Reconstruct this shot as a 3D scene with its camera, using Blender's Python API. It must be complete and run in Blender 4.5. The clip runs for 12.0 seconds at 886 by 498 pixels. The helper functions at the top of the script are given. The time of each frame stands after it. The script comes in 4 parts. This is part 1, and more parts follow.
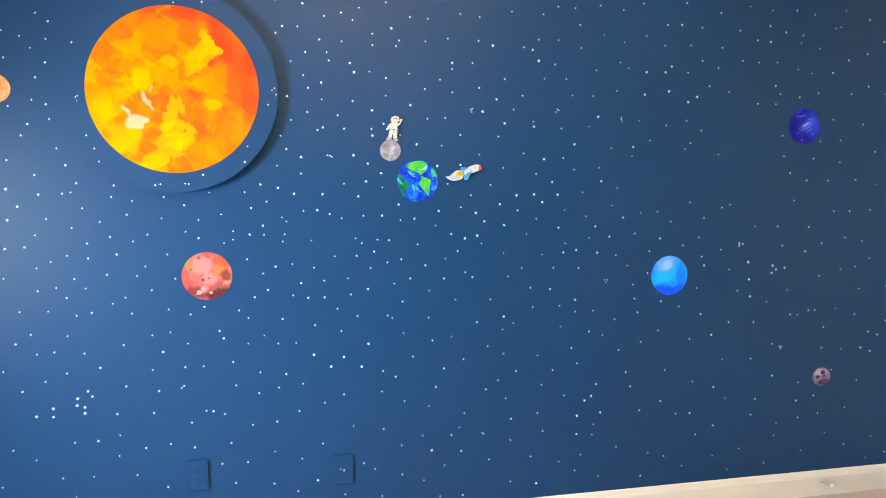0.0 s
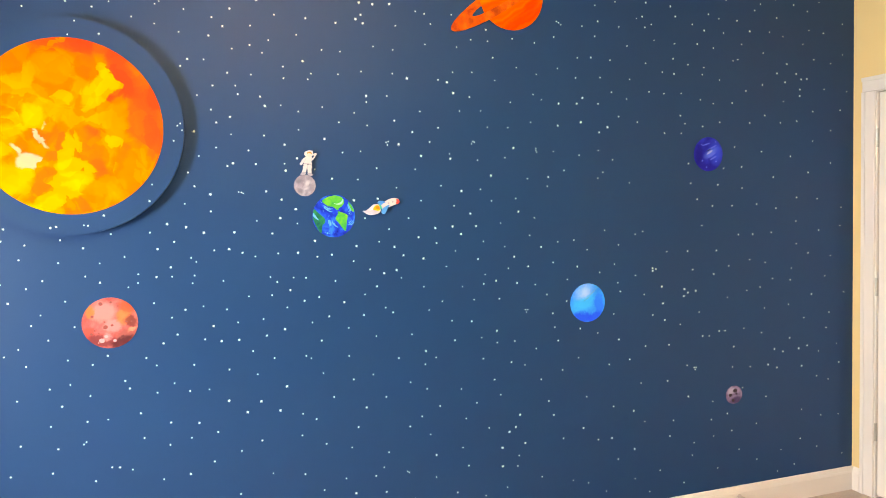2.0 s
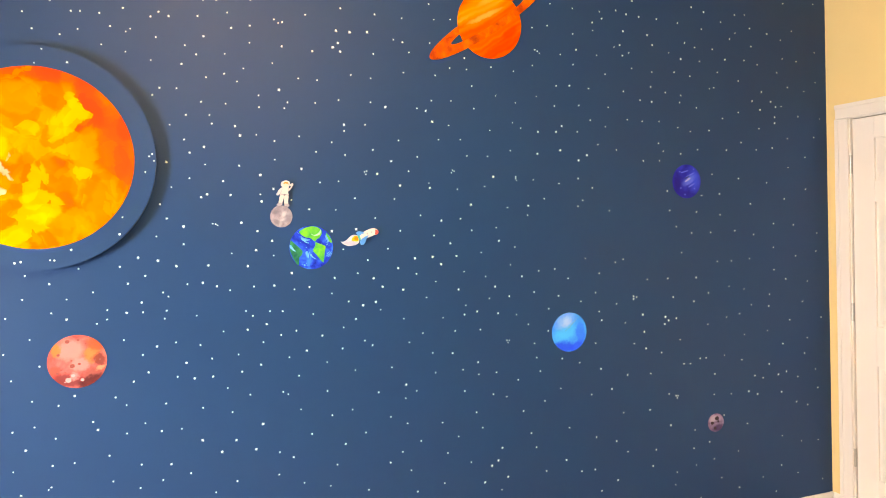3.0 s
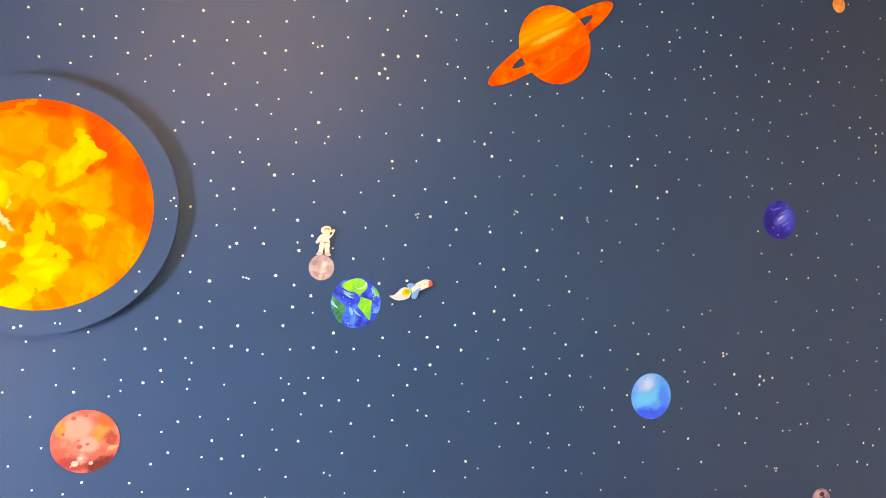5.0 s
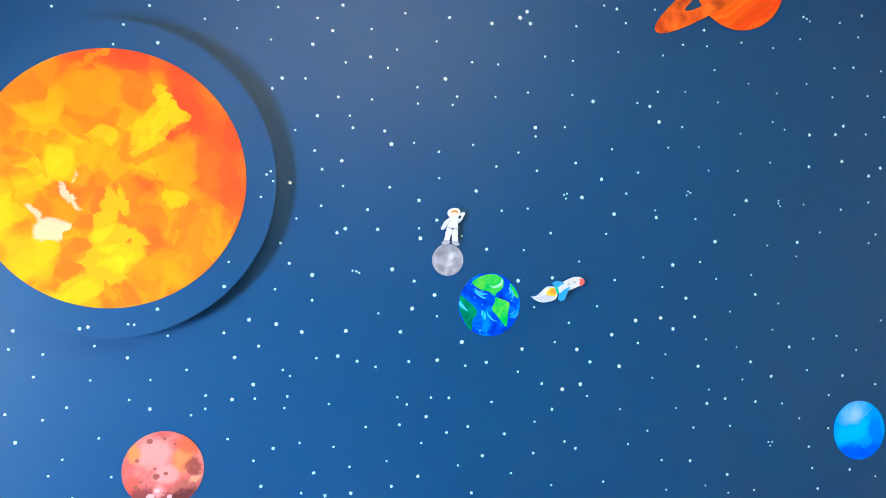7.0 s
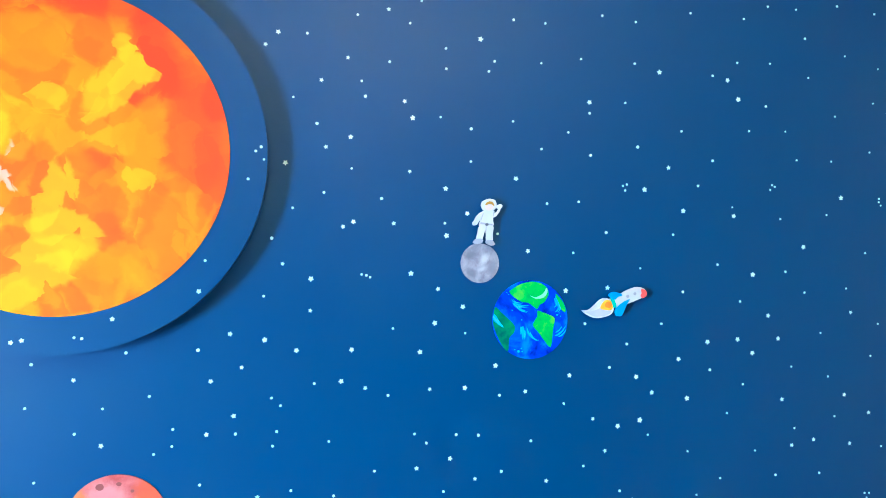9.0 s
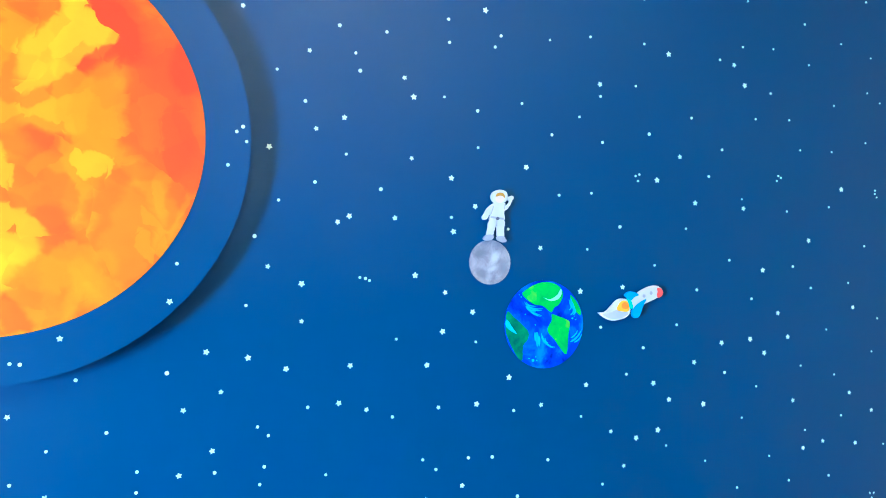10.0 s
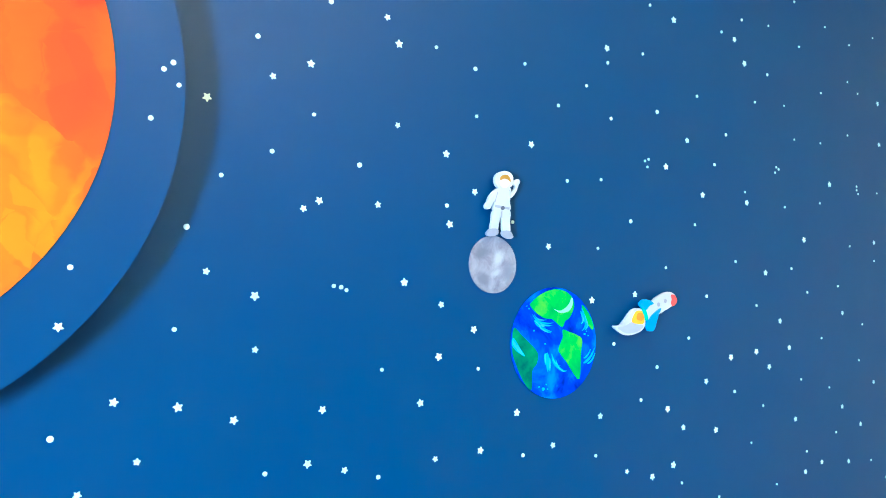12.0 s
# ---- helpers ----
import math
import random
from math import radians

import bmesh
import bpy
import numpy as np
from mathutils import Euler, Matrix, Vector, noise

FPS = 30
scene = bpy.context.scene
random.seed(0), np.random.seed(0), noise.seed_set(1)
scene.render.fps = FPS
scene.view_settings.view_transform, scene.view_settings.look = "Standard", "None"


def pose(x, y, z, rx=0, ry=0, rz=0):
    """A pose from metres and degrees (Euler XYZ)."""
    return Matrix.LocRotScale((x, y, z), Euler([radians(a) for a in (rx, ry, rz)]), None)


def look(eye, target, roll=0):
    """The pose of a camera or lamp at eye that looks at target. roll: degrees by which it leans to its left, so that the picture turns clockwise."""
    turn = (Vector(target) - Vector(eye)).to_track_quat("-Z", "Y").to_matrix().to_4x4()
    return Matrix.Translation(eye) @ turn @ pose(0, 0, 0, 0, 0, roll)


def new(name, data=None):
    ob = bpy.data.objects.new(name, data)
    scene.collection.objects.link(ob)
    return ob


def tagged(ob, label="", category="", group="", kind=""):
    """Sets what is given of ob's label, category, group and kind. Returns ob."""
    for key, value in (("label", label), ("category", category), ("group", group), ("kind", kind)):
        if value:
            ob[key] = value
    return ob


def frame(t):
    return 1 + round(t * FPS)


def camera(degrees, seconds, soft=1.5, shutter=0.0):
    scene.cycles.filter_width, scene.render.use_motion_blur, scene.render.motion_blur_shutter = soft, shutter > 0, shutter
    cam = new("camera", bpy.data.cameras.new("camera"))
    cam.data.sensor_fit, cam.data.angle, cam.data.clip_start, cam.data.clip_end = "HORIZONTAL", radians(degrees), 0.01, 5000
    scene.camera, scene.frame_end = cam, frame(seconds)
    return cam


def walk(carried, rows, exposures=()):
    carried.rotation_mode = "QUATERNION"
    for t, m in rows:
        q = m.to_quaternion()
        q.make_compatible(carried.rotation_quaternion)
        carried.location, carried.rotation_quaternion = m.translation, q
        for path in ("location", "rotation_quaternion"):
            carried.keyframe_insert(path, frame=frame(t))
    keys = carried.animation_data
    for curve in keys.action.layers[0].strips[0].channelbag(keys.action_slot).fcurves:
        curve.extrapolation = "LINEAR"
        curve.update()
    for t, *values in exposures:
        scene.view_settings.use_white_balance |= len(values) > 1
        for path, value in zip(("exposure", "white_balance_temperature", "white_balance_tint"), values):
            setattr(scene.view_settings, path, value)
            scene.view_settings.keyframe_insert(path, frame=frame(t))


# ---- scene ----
cam = camera(62.4, 12.0, soft=0.95)
# seconds, eye x y z, and the Euler turn in degrees
ROWS = [
    (0.0, -0.5043, -2.9054, 1.4761, 84.754, 0.479, -11.409),
    (0.5, -0.4991, -2.8972, 1.4803, 85.087, 0.632, -13.062),
    (1.0, -0.4911, -2.8757, 1.4826, 85.545, 0.965, -14.810),
    (1.5, -0.4927, -2.8607, 1.5039, 85.866, 1.310, -16.555),
    (2.0, -0.5007, -2.8535, 1.5158, 86.462, 1.704, -18.021),
    (2.5, -0.5237, -2.8357, 1.5326, 87.161, 1.881, -19.481),
    (3.0, -0.5136, -2.7906, 1.5554, 87.975, 2.030, -20.256),
    (4.8, -0.4745, -2.4406, 1.6174, 90.680, 2.468, -18.446),
    (5.0, -0.4934, -2.3835, 1.6103, 90.818, 2.586, -18.123),
    (5.5, -0.5457, -2.2165, 1.6063, 90.916, 2.851, -16.557),
    (6.0, -0.5965, -2.0835, 1.6076, 90.713, 2.792, -15.311),
    (6.5, -0.5782, -1.9627, 1.5984, 90.842, 2.582, -13.659),
    (8.3, -0.4271, -1.6238, 1.5994, 90.996, 0.628, -8.955),
    (8.5, -0.4494, -1.5832, 1.5980, 91.125, 0.705, -9.653),
    (9.0, -0.5180, -1.4827, 1.5918, 91.539, 1.004, -11.789),
    (9.5, -0.6194, -1.3416, 1.5991, 91.834, 2.108, -16.786),
    (10.0, -0.6765, -1.2449, 1.5891, 91.716, 2.065, -20.027),
    (10.5, -0.6832, -1.1425, 1.5897, 92.451, 2.705, -22.168),
    (11.0, -0.6768, -1.0306, 1.5920, 92.555, 2.959, -24.714),
    (11.5, -0.6986, -0.9469, 1.5821, 92.473, 2.855, -27.909),
    (12.0, -0.7506, -0.8481, 1.5886, 92.136, 2.734, -32.294),
]
# seconds, stops, kelvin, tint
EXPOSURES = [
    (0.0, -0.06, 6900, 8), (1.5, 0.03, 7950, 15), (3.0, 0.17, 9600, 23), (4.8, 0.3, 12300, 35), (5.5, 0.3, 12200, 36), (6.0, 0.22, 9100, 22), (6.5, 0.12, 6300, 2),
    (8.5, -0.09, 4950, -4), (9.5, -0.08, 4450, -6), (10.5, -0.04, 4400, -5), (12.0, 0.1, 4800, -8),
]
walk(cam, [(t, pose(x, y, z, rx, ry, rz)) for t, x, y, z, rx, ry, rz in ROWS], EXPOSURES)

# ---- room plan (metres): the mural wall is the plane y = 0, the room lies at y < 0 ----
X_LEFT, X_RIGHT, Y_BACK, CEIL = -2.4, 2.585, -4.3, 2.78
WIN_Y0, WIN_Y1, WIN_Z0, WIN_Z1 = -1.85, -1.25, 0.85, 1.75
LAMP_AT = (-0.20, -1.80, 2.26)

# ---- light: daylight through the window, warm ceiling lamp ----
world = bpy.data.worlds.new("daylight")
scene.world = world
world.use_nodes = True
sky = world.node_tree.nodes.new("ShaderNodeTexSky")
sky.sky_type = "NISHITA"
sky.sun_disc = False
sky.sun_elevation, sky.sun_rotation = radians(40), radians(200)
world.node_tree.links.new(sky.outputs[0], world.node_tree.nodes["Background"].inputs[0])
world.node_tree.nodes["Background"].inputs[1].default_value = 0.12

window_light = bpy.data.lights.new("window_daylight", "AREA")
window_light.shape = "RECTANGLE"
window_light.size, window_light.size_y = WIN_Y1 - WIN_Y0 - 0.1, WIN_Z1 - WIN_Z0 - 0.1
window_light.energy = 160
window_light.color = (0.64, 0.84, 1.0)
window_light.spread = radians(150)
wl = new("window_daylight", window_light)
wl.matrix_world = look((X_LEFT - 0.05, (WIN_Y0 + WIN_Y1) / 2, (WIN_Z0 + WIN_Z1) / 2), (0, (WIN_Y0 + WIN_Y1) / 2, (WIN_Z0 + WIN_Z1) / 2 - 0.7))

bulb = bpy.data.lights.new("ceiling_lamp_bulb", "POINT")
bulb.energy, bulb.color, bulb.shadow_soft_size = 325, (1.0, 0.69, 0.34), 0.05
bl = new("ceiling_lamp_bulb", bulb)
bl.location = (LAMP_AT[0], LAMP_AT[1], LAMP_AT[2] - 0.015)


# ---- materials ----
class Mat:
    """A node material with a Principled shader and short calls to wire it."""

    def __init__(self, name, color=(0.5, 0.5, 0.5), rough=0.5, metal=0.0, spec=0.5):
        self.m = bpy.data.materials.new(name)
        self.m.use_nodes = True
        self.nt = self.m.node_tree
        self.b = self.nt.nodes["Principled BSDF"]
        self.b.inputs["Base Color"].default_value = (*color, 1)
        self.b.inputs["Roughness"].default_value = rough
        self.b.inputs["Metallic"].default_value = metal
        self.b.inputs["Specular IOR Level"].default_value = spec

    def node(self, kind, **inputs):
        n = self.nt.nodes.new(kind)
        for k, v in inputs.items():
            n.inputs[k.replace("_", " ")].default_value = v
        return n

    def link(self, a, b):
        self.nt.links.new(a, b)

    def coords(self):
        return self.node("ShaderNodeTexCoord").outputs["Object"]

    def noise(self, vec, scale, detail=4.0, rough=0.55, dist=0.0):
        n = self.node("ShaderNodeTexNoise", Scale=scale, Detail=detail, Roughness=rough, Distortion=dist)
        self.link(vec, n.inputs["Vector"])
        return n.outputs["Fac"]

    def ramp(self, fac, stops, mode="LINEAR"):
        r = self.node("ShaderNodeValToRGB")
        r.color_ramp.interpolation = mode
        els = r.color_ramp.elements
        while len(els) < len(stops):
            els.new(0.5)
        for e, (p, c) in zip(els, stops):
            e.position, e.color = p, (*c, 1)
        self.link(fac, r.inputs["Fac"])
        return r.outputs["Color"]

    def mix(self, fac, a, b, blend="MIX"):
        n = self.nt.nodes.new("ShaderNodeMix")
        n.data_type, n.blend_type = "RGBA", blend
        for sock, val in ((n.inputs[0], fac), (n.inputs[6], a), (n.inputs[7], b)):
            if isinstance(val, bpy.types.NodeSocket):
                self.link(val, sock)
            elif isinstance(val, tuple):
                sock.default_value = (*val, 1)
            else:
                sock.default_value = val
        return n.outputs[2]

    def math(self, op, a, b=0.0, clamp=False):
        n = self.nt.nodes.new("ShaderNodeMath")
        n.operation, n.use_clamp = op, clamp
        for sock, val in ((n.inputs[0], a), (n.inputs[1], b)):
            if isinstance(val, bpy.types.NodeSocket):
                self.link(val, sock)
            else:
                sock.default_value = val
        return n.outputs[0]

    def axis(self, vec, which):
        n = self.nt.nodes.new("ShaderNodeSeparateXYZ")
        self.link(vec, n.inputs[0])
        return n.outputs[which]

    def color(self, sock):
        self.link(sock, self.b.inputs["Base Color"])
        return self

    def rough(self, sock):
        self.link(sock, self.b.inputs["Roughness"])
        return self

    def bump(self, height, strength=0.2, dist=0.001):
        n = self.node("ShaderNodeBump", Strength=strength, Distance=dist)
        self.link(height, n.inputs["Height"])
        self.link(n.outputs[0], self.b.inputs["Normal"])
        return self


def paint_blue():
    k = Mat("navy_wall_paint", (0.0015, 0.042, 0.138), 0.5, 0, 0.36)
    v = k.coords()
    big, fine = k.noise(v, 1.6, 3), k.noise(v, 420.0, 3, 0.6)
    k.color(k.mix(k.math("MULTIPLY", big, 0.35), (0.001, 0.039, 0.128), (0.002, 0.046, 0.150)))
    k.rough(k.math("ADD", k.math("MULTIPLY", k.noise(v, 9.0, 5), 0.10), 0.42))
    return k.bump(fine, 0.2, 0.0004).m


def paint_plain(name, color, rough=0.5, grain=260.0, bump=0.15):
    k = Mat(name, color, rough)
    v = k.coords()
    dark = tuple(c * 0.93 for c in color)
    k.color(k.mix(k.noise(v, 2.3, 4), dark, color))
    return k.bump(k.noise(v, grain, 3), bump, 0.0008).m


def carpet():
    k = Mat("beige_carpet", (0.5, 0.4, 0.32), 0.95, 0, 0.1)
    v = k.coords()
    k.color(k.mix(k.noise(v, 190.0, 5, 0.7), (0.38, 0.30, 0.26), (0.70, 0.60, 0.56)))
    return k.bump(k.math("ADD", k.noise(v, 240.0, 4, 0.7), k.noise(v, 12.0, 3)), 0.9, 0.006).m


def sticker_cream():
    k = Mat("glow_sticker_plastic", (0.78, 0.82, 0.66), 0.45)
    info = k.nt.nodes.new("ShaderNodeObjectInfo")
    k.color(k.mix(info.outputs["Random"], (0.80, 0.92, 0.82), (0.74, 0.90, 0.94)))
    return k.m


def lay_washes(k, vec, col, washes, strength):
    """Lays brushed patches over a colour: centre x z, half axes, lean in degrees, tone, softness of the edge."""
    for cx, cz, rx, rz, lean, tone, soft in washes:
        mp = k.nt.nodes.new("ShaderNodeMapping")
        mp.vector_type = "TEXTURE"
        mp.inputs["Location"].default_value = (cx, 0, cz)
        mp.inputs["Rotation"].default_value = (0, -radians(lean), 0)
        mp.inputs["Scale"].default_value = (rx, 1000.0, rz)
        k.link(vec, mp.inputs["Vector"])
        ln = k.nt.nodes.new("ShaderNodeVectorMath")
        ln.operation = "LENGTH"
        k.link(mp.outputs[0], ln.inputs[0])
        mr = k.nt.nodes.new("ShaderNodeMapRange")
        mr.interpolation_type = "SMOOTHSTEP"
        mr.inputs["From Min"].default_value, mr.inputs["From Max"].default_value = 1.0 + soft * 0.5, 1.0 - soft
        k.link(ln.outputs["Value"], mr.inputs["Value"])
        col = k.mix(k.math("MULTIPLY", mr.outputs[0], strength), col, tone)
    return col


def shifted(k, vec, tex_color, amount):
    """Moves texture coordinates by a colour texture, to tear or wave what is drawn with them."""
    n = k.nt.nodes.new("ShaderNodeVectorMath")
    n.operation = "MULTIPLY_ADD"
    k.link(tex_color, n.inputs[0])
    n.inputs[1].default_value = (amount, 0.0, amount)
    m = k.nt.nodes.new("ShaderNodeVectorMath")
    m.operation = "SUBTRACT"
    k.link(vec, m.inputs[0])
    m.inputs[1].default_value = (amount / 2, 0.0, amount / 2)
    k.link(m.outputs[0], n.inputs[2])
    return n.outputs[0]


def painted_sun():
    """A watercolour print: torn, angular washes from yellow to red laid over one another."""
    k = Mat("sun_watercolour_print", (1, 0.4, 0.02), 0.6, 0, 0.05)
    v = k.coords()

    def cells(vec, scale, smooth=0.0):
        vo = k.node("ShaderNodeTexVoronoi", Scale=scale)
        if smooth:
            vo.feature = "SMOOTH_F1"
            vo.inputs["Smoothness"].default_value = smooth
        k.link(vec, vo.inputs["Vector"])
        return vo.outputs["Color"]

    def red_of(color):
        n = k.nt.nodes.new("ShaderNodeSeparateColor")
        k.link(color, n.inputs[0])
        return n.outputs[0]

    warp = k.node("ShaderNodeTexNoise", Scale=9.0, Detail=4.0, Roughness=0.6)
    k.link(v, warp.inputs["Vector"])
    frayed = k.node("ShaderNodeTexNoise", Scale=60.0, Detail=3.0, Roughness=0.6)
    k.link(v, frayed.inputs["Vector"])
    wavy = shifted(k, shifted(k, v, warp.outputs["Color"], 0.07), frayed.outputs["Color"], 0.006)
    torn = shifted(k, wavy, cells(wavy, 8.0), 0.045)
    torn = shifted(k, torn, cells(wavy, 26.0), 0.009)
    x, z = k.axis(v, 0), k.axis(v, 2)
    grad = k.math("ADD", k.math("MULTIPLY", x, 0.55), k.math("MULTIPLY", z, 0.35))
    far = k.math("SQRT", k.math("ADD", k.math("MULTIPLY", x, x), k.math("MULTIPLY", z, z)))
    rim = k.math("MULTIPLY", k.math("SUBTRACT", far, 0.21, True), k.math("ADD", k.math("MULTIPLY", grad, 5.0), 1.2))
    f = k.math("ADD", k.math("MULTIPLY", red_of(cells(wavy, 11.0, 0.2)), 0.40), k.math("MULTIPLY", red_of(cells(torn, 19.0, 0.15)), 0.20))
    f = k.math("ADD", k.math("ADD", f, k.math("ADD", grad, rim)), k.math("MULTIPLY", k.noise(v, 7.0, 4), 0.36))
    col = k.ramp(f, [(0.14, (0.93, 0.37, 0.0)), (0.34, (0.92, 0.26, 0.0)), (0.54, (0.91, 0.165, 0.004)), (0.72, (0.90, 0.10, 0.01)), (0.92, (0.88, 0.05, 0.012))])
    # washes: centre, half axes, lean in degrees, tone, softness
    deep, red, yellow, amber, pale = (0.91, 0.11, 0.008), (0.88, 0.05, 0.014), (0.94, 0.43, 0.0), (0.92, 0.22, 0.0), (0.86, 0.56, 0.42)
    washes = [
        (-0.15, 0.245, 0.13, 0.045, 20, deep, 0.3), (0.04, 0.275, 0.15, 0.030, -6, red, 0.3), (0.185, 0.205, 0.09, 0.040, -45, red, 0.3), (0.225, 0.035, 0.065, 0.11, 0, red, 0.25),
        (0.26, -0.02, 0.030, 0.07, 12, red, 0.1), (0.18, -0.16, 0.045, 0.07, 20, deep, 0.2), (-0.043, 0.204, 0.07, 0.05, 0, amber, 0.2), (0.057, 0.19, 0.040, 0.050, 0, deep, 0.15),
        (-0.22, 0.055, 0.050, 0.045, 0, deep, 0.25), (0.137, 0.005, 0.040, 0.10, -5, amber, 0.15), (0.145, -0.065, 0.022, 0.028, 20, yellow, 0.1),
        (0.043, 0.060, 0.042, 0.032, 20, deep, 0.12), (-0.033, 0.080, 0.034, 0.028, 0, yellow, 0.1), (0.090, 0.125, 0.095, 0.030, 48, yellow, 0.15), (0.120, 0.165, 0.035, 0.045, 30, yellow, 0.1),
        (-0.065, 0.050, 0.045, 0.036, 0, amber, 0.15), (-0.137, 0.030, 0.036, 0.040, 0, yellow, 0.2), (-0.063, -0.015, 0.045, 0.042, 30, deep, 0.15), (0.0, -0.09, 0.024, 0.085, -12, yellow, 0.15),
        (0.080, -0.118, 0.050, 0.042, 0, deep, 0.12), (0.023, -0.17, 0.065, 0.040, -10, yellow, 0.15), (-0.037, -0.235, 0.11, 0.040, 25, yellow, 0.2), (-0.075, -0.190, 0.045, 0.030, 10, deep, 0.12),
        (-0.245, -0.08, 0.050, 0.085, 15, yellow, 0.4), (-0.18, -0.18, 0.060, 0.070, -25, yellow, 0.4), (0.124, -0.205, 0.055, 0.035, 30, amber, 0.2), (0.215, -0.165, 0.012, 0.040, 30, amber, 0.1),
        (-0.028, 0.287, 0.024, 0.015, 0, amber, 0.05),
        (-0.118, -0.118, 0.042, 0.036, 10, pale, 0.2), (-0.080, -0.030, 0.040, 0.009, -52, pale, 0.3), (-0.158, -0.072, 0.028, 0.009, -48, pale, 0.3), (-0.095, -0.060, 0.030, 0.030, 0, amber, 0.5),
    ]
    k.color(lay_washes(k, torn, col, washes, 0.58))
    return k.m


def painted_blotches(name, cols, scale=14.0, dist=0.3):
    """A watercolour print: blotches of the colours given, dark to light."""
    k = Mat(name, cols[0], 0.55, 0, 0.15)
    n = len(cols)
    return k.color(k.ramp(k.noise(k.coords(), scale, 5, 0.6, dist), [(0.35 + 0.31 * i / (n - 1), c) for i, c in enumerate(cols)])).m


def washed_print(name, dark, light, scale, washes, wave=0.02):
    """A watercolour planet: a mottled ground of two tones with brushed patches over it."""
    k = Mat(name, dark, 0.55, 0, 0.15)
    v = k.coords()
    warp = k.node("ShaderNodeTexNoise", Scale=scale * 1.5, Detail=5.0, Roughness=0.72)
    k.link(v, warp.inputs["Vector"])
    ground = k.ramp(k.noise(v, scale * 0.7, 5, 0.65, 0.5), [(0.36, dark), (0.64, light)])
    return k.color(lay_washes(k, shifted(k, v, warp.outputs["Color"], wave), ground, washes, 0.85)).m


def painted_bands(name, cols, tilt, scale):
    """Tilted watercolour bands, for the ringed planet."""
    k = Mat(name, cols[0], 0.55, 0, 0.15)
    v = k.coords()
    s = k.math("ADD", k.math("MULTIPLY", k.axis(v, 0), -math.sin(tilt)), k.math("MULTIPLY", k.axis(v, 2), math.cos(tilt)))
    bend = k.math("MULTIPLY", k.math("MULTIPLY", k.axis(v, 0), k.axis(v, 0)), -0.6)
    s = k.math("ADD", k.math("ADD", s, bend), k.math("MULTIPLY", k.noise(v, 9.0, 3), 0.05))
    w = k.node("ShaderNodeTexNoise", Scale=scale, Detail=2.0, Roughness=0.6)
    comb = k.nt.nodes.new("ShaderNodeCombineXYZ")
    k.link(s, comb.inputs[0])
    k.link(comb.outputs[0], w.inputs["Vector"])
    n = len(cols)
    col = k.ramp(w.outputs["Fac"], [(0.34 + 0.32 * i / (n - 1), c) for i, c in enumerate(cols)])
    low = k.node("ShaderNodeMapRange")
    low.inputs["From Min"].default_value, low.inputs["From Max"].default_value = 0.03, -0.15
    k.link(s, low.inputs["Value"])
    col = k.mix(k.math("MULTIPLY", low.outputs[0], 0.5), col, cols[0])
    warp = k.node("ShaderNodeTexNoise", Scale=24.0, Detail=4.0, Roughness=0.7)
    k.link(v, warp.inputs["Vector"])
    washes = [(-0.030, 0.070, 0.120, 0.060, 28, (0.94, 0.27, 0.01), 0.8), (-0.020, 0.030, 0.090, 0.010, 26, (0.95, 0.42, 0.10), 0.6), (0.0, 0.095, 0.060, 0.010, 24, (0.95, 0.36, 0.05), 0.6),
              (0.050, -0.080, 0.110, 0.016, 34, (0.62, 0.035, 0.0), 0.5), (0.090, -0.030, 0.050, 0.018, 40, (0.72, 0.035, 0.0), 0.5), (0.010, -0.115, 0.080, 0.010, 24, (0.66, 0.05, 0.0), 0.5)]
    k.color(lay_washes(k, shifted(k, v, warp.outputs["Color"], 0.02), col, washes, 0.75))
    return k.m


def flat_print(name, color, rough=0.5, vary=0.12):
    k = Mat(name, color, rough, 0, 0.35)
    v = k.coords()
    k.color(k.mix(k.noise(v, 60.0, 4), tuple(c * (1 - vary) for c in color), tuple(min(1, c * (1 + vary)) for c in color)))
    return k.m


BLUE = paint_blue()
# right wall is white; the lamp's yellow light is put into its colour
LAMPLIT_WHITE_WALL = paint_plain("white_wall_paint_lamplight_tint", (0.84, 0.62, 0.30), 0.6)
WHITE_TRIM = paint_plain("white_trim_paint", (0.80, 0.74, 0.70), 0.35, 90.0, 0.06)
CEILING_WHITE = paint_plain("ceiling_white", (0.82, 0.80, 0.76), 0.8, 120.0, 0.3)
CARPET = carpet()
STICKER = sticker_cream()
SUN = painted_sun()
STEEL = Mat("satin_nickel", (0.55, 0.53, 0.50), 0.35, 1.0).m
RUBBER = flat_print("white_rubber", (0.75, 0.74, 0.72), 0.6)
STOP_METAL = Mat("pale_enamelled_metal", (0.58, 0.50, 0.45), 0.4, 0.3).m
DARK_GAP = flat_print("dark_slot", (0.01, 0.012, 0.02), 0.7)


# ---- mesh helpers ----
def part(name, bm, material, parent=None, label=""):
    """Links a bmesh as one mesh object under a thing or a part."""
    me = bpy.data.meshes.new(name)
    bm.to_mesh(me)
    bm.free()
    for m in (material if isinstance(material, (list, tuple)) else [material]):
        me.materials.append(m)
    ob = new(name, me)
    ob.parent = parent
    if label:
        ob["label"] = label
    return ob


def thing(name, at, label, category, group="", kind=""):
    ob = new(name)
    ob.empty_display_size = 0.05
    ob.location = at
    return tagged(ob, label, category, group, kind)


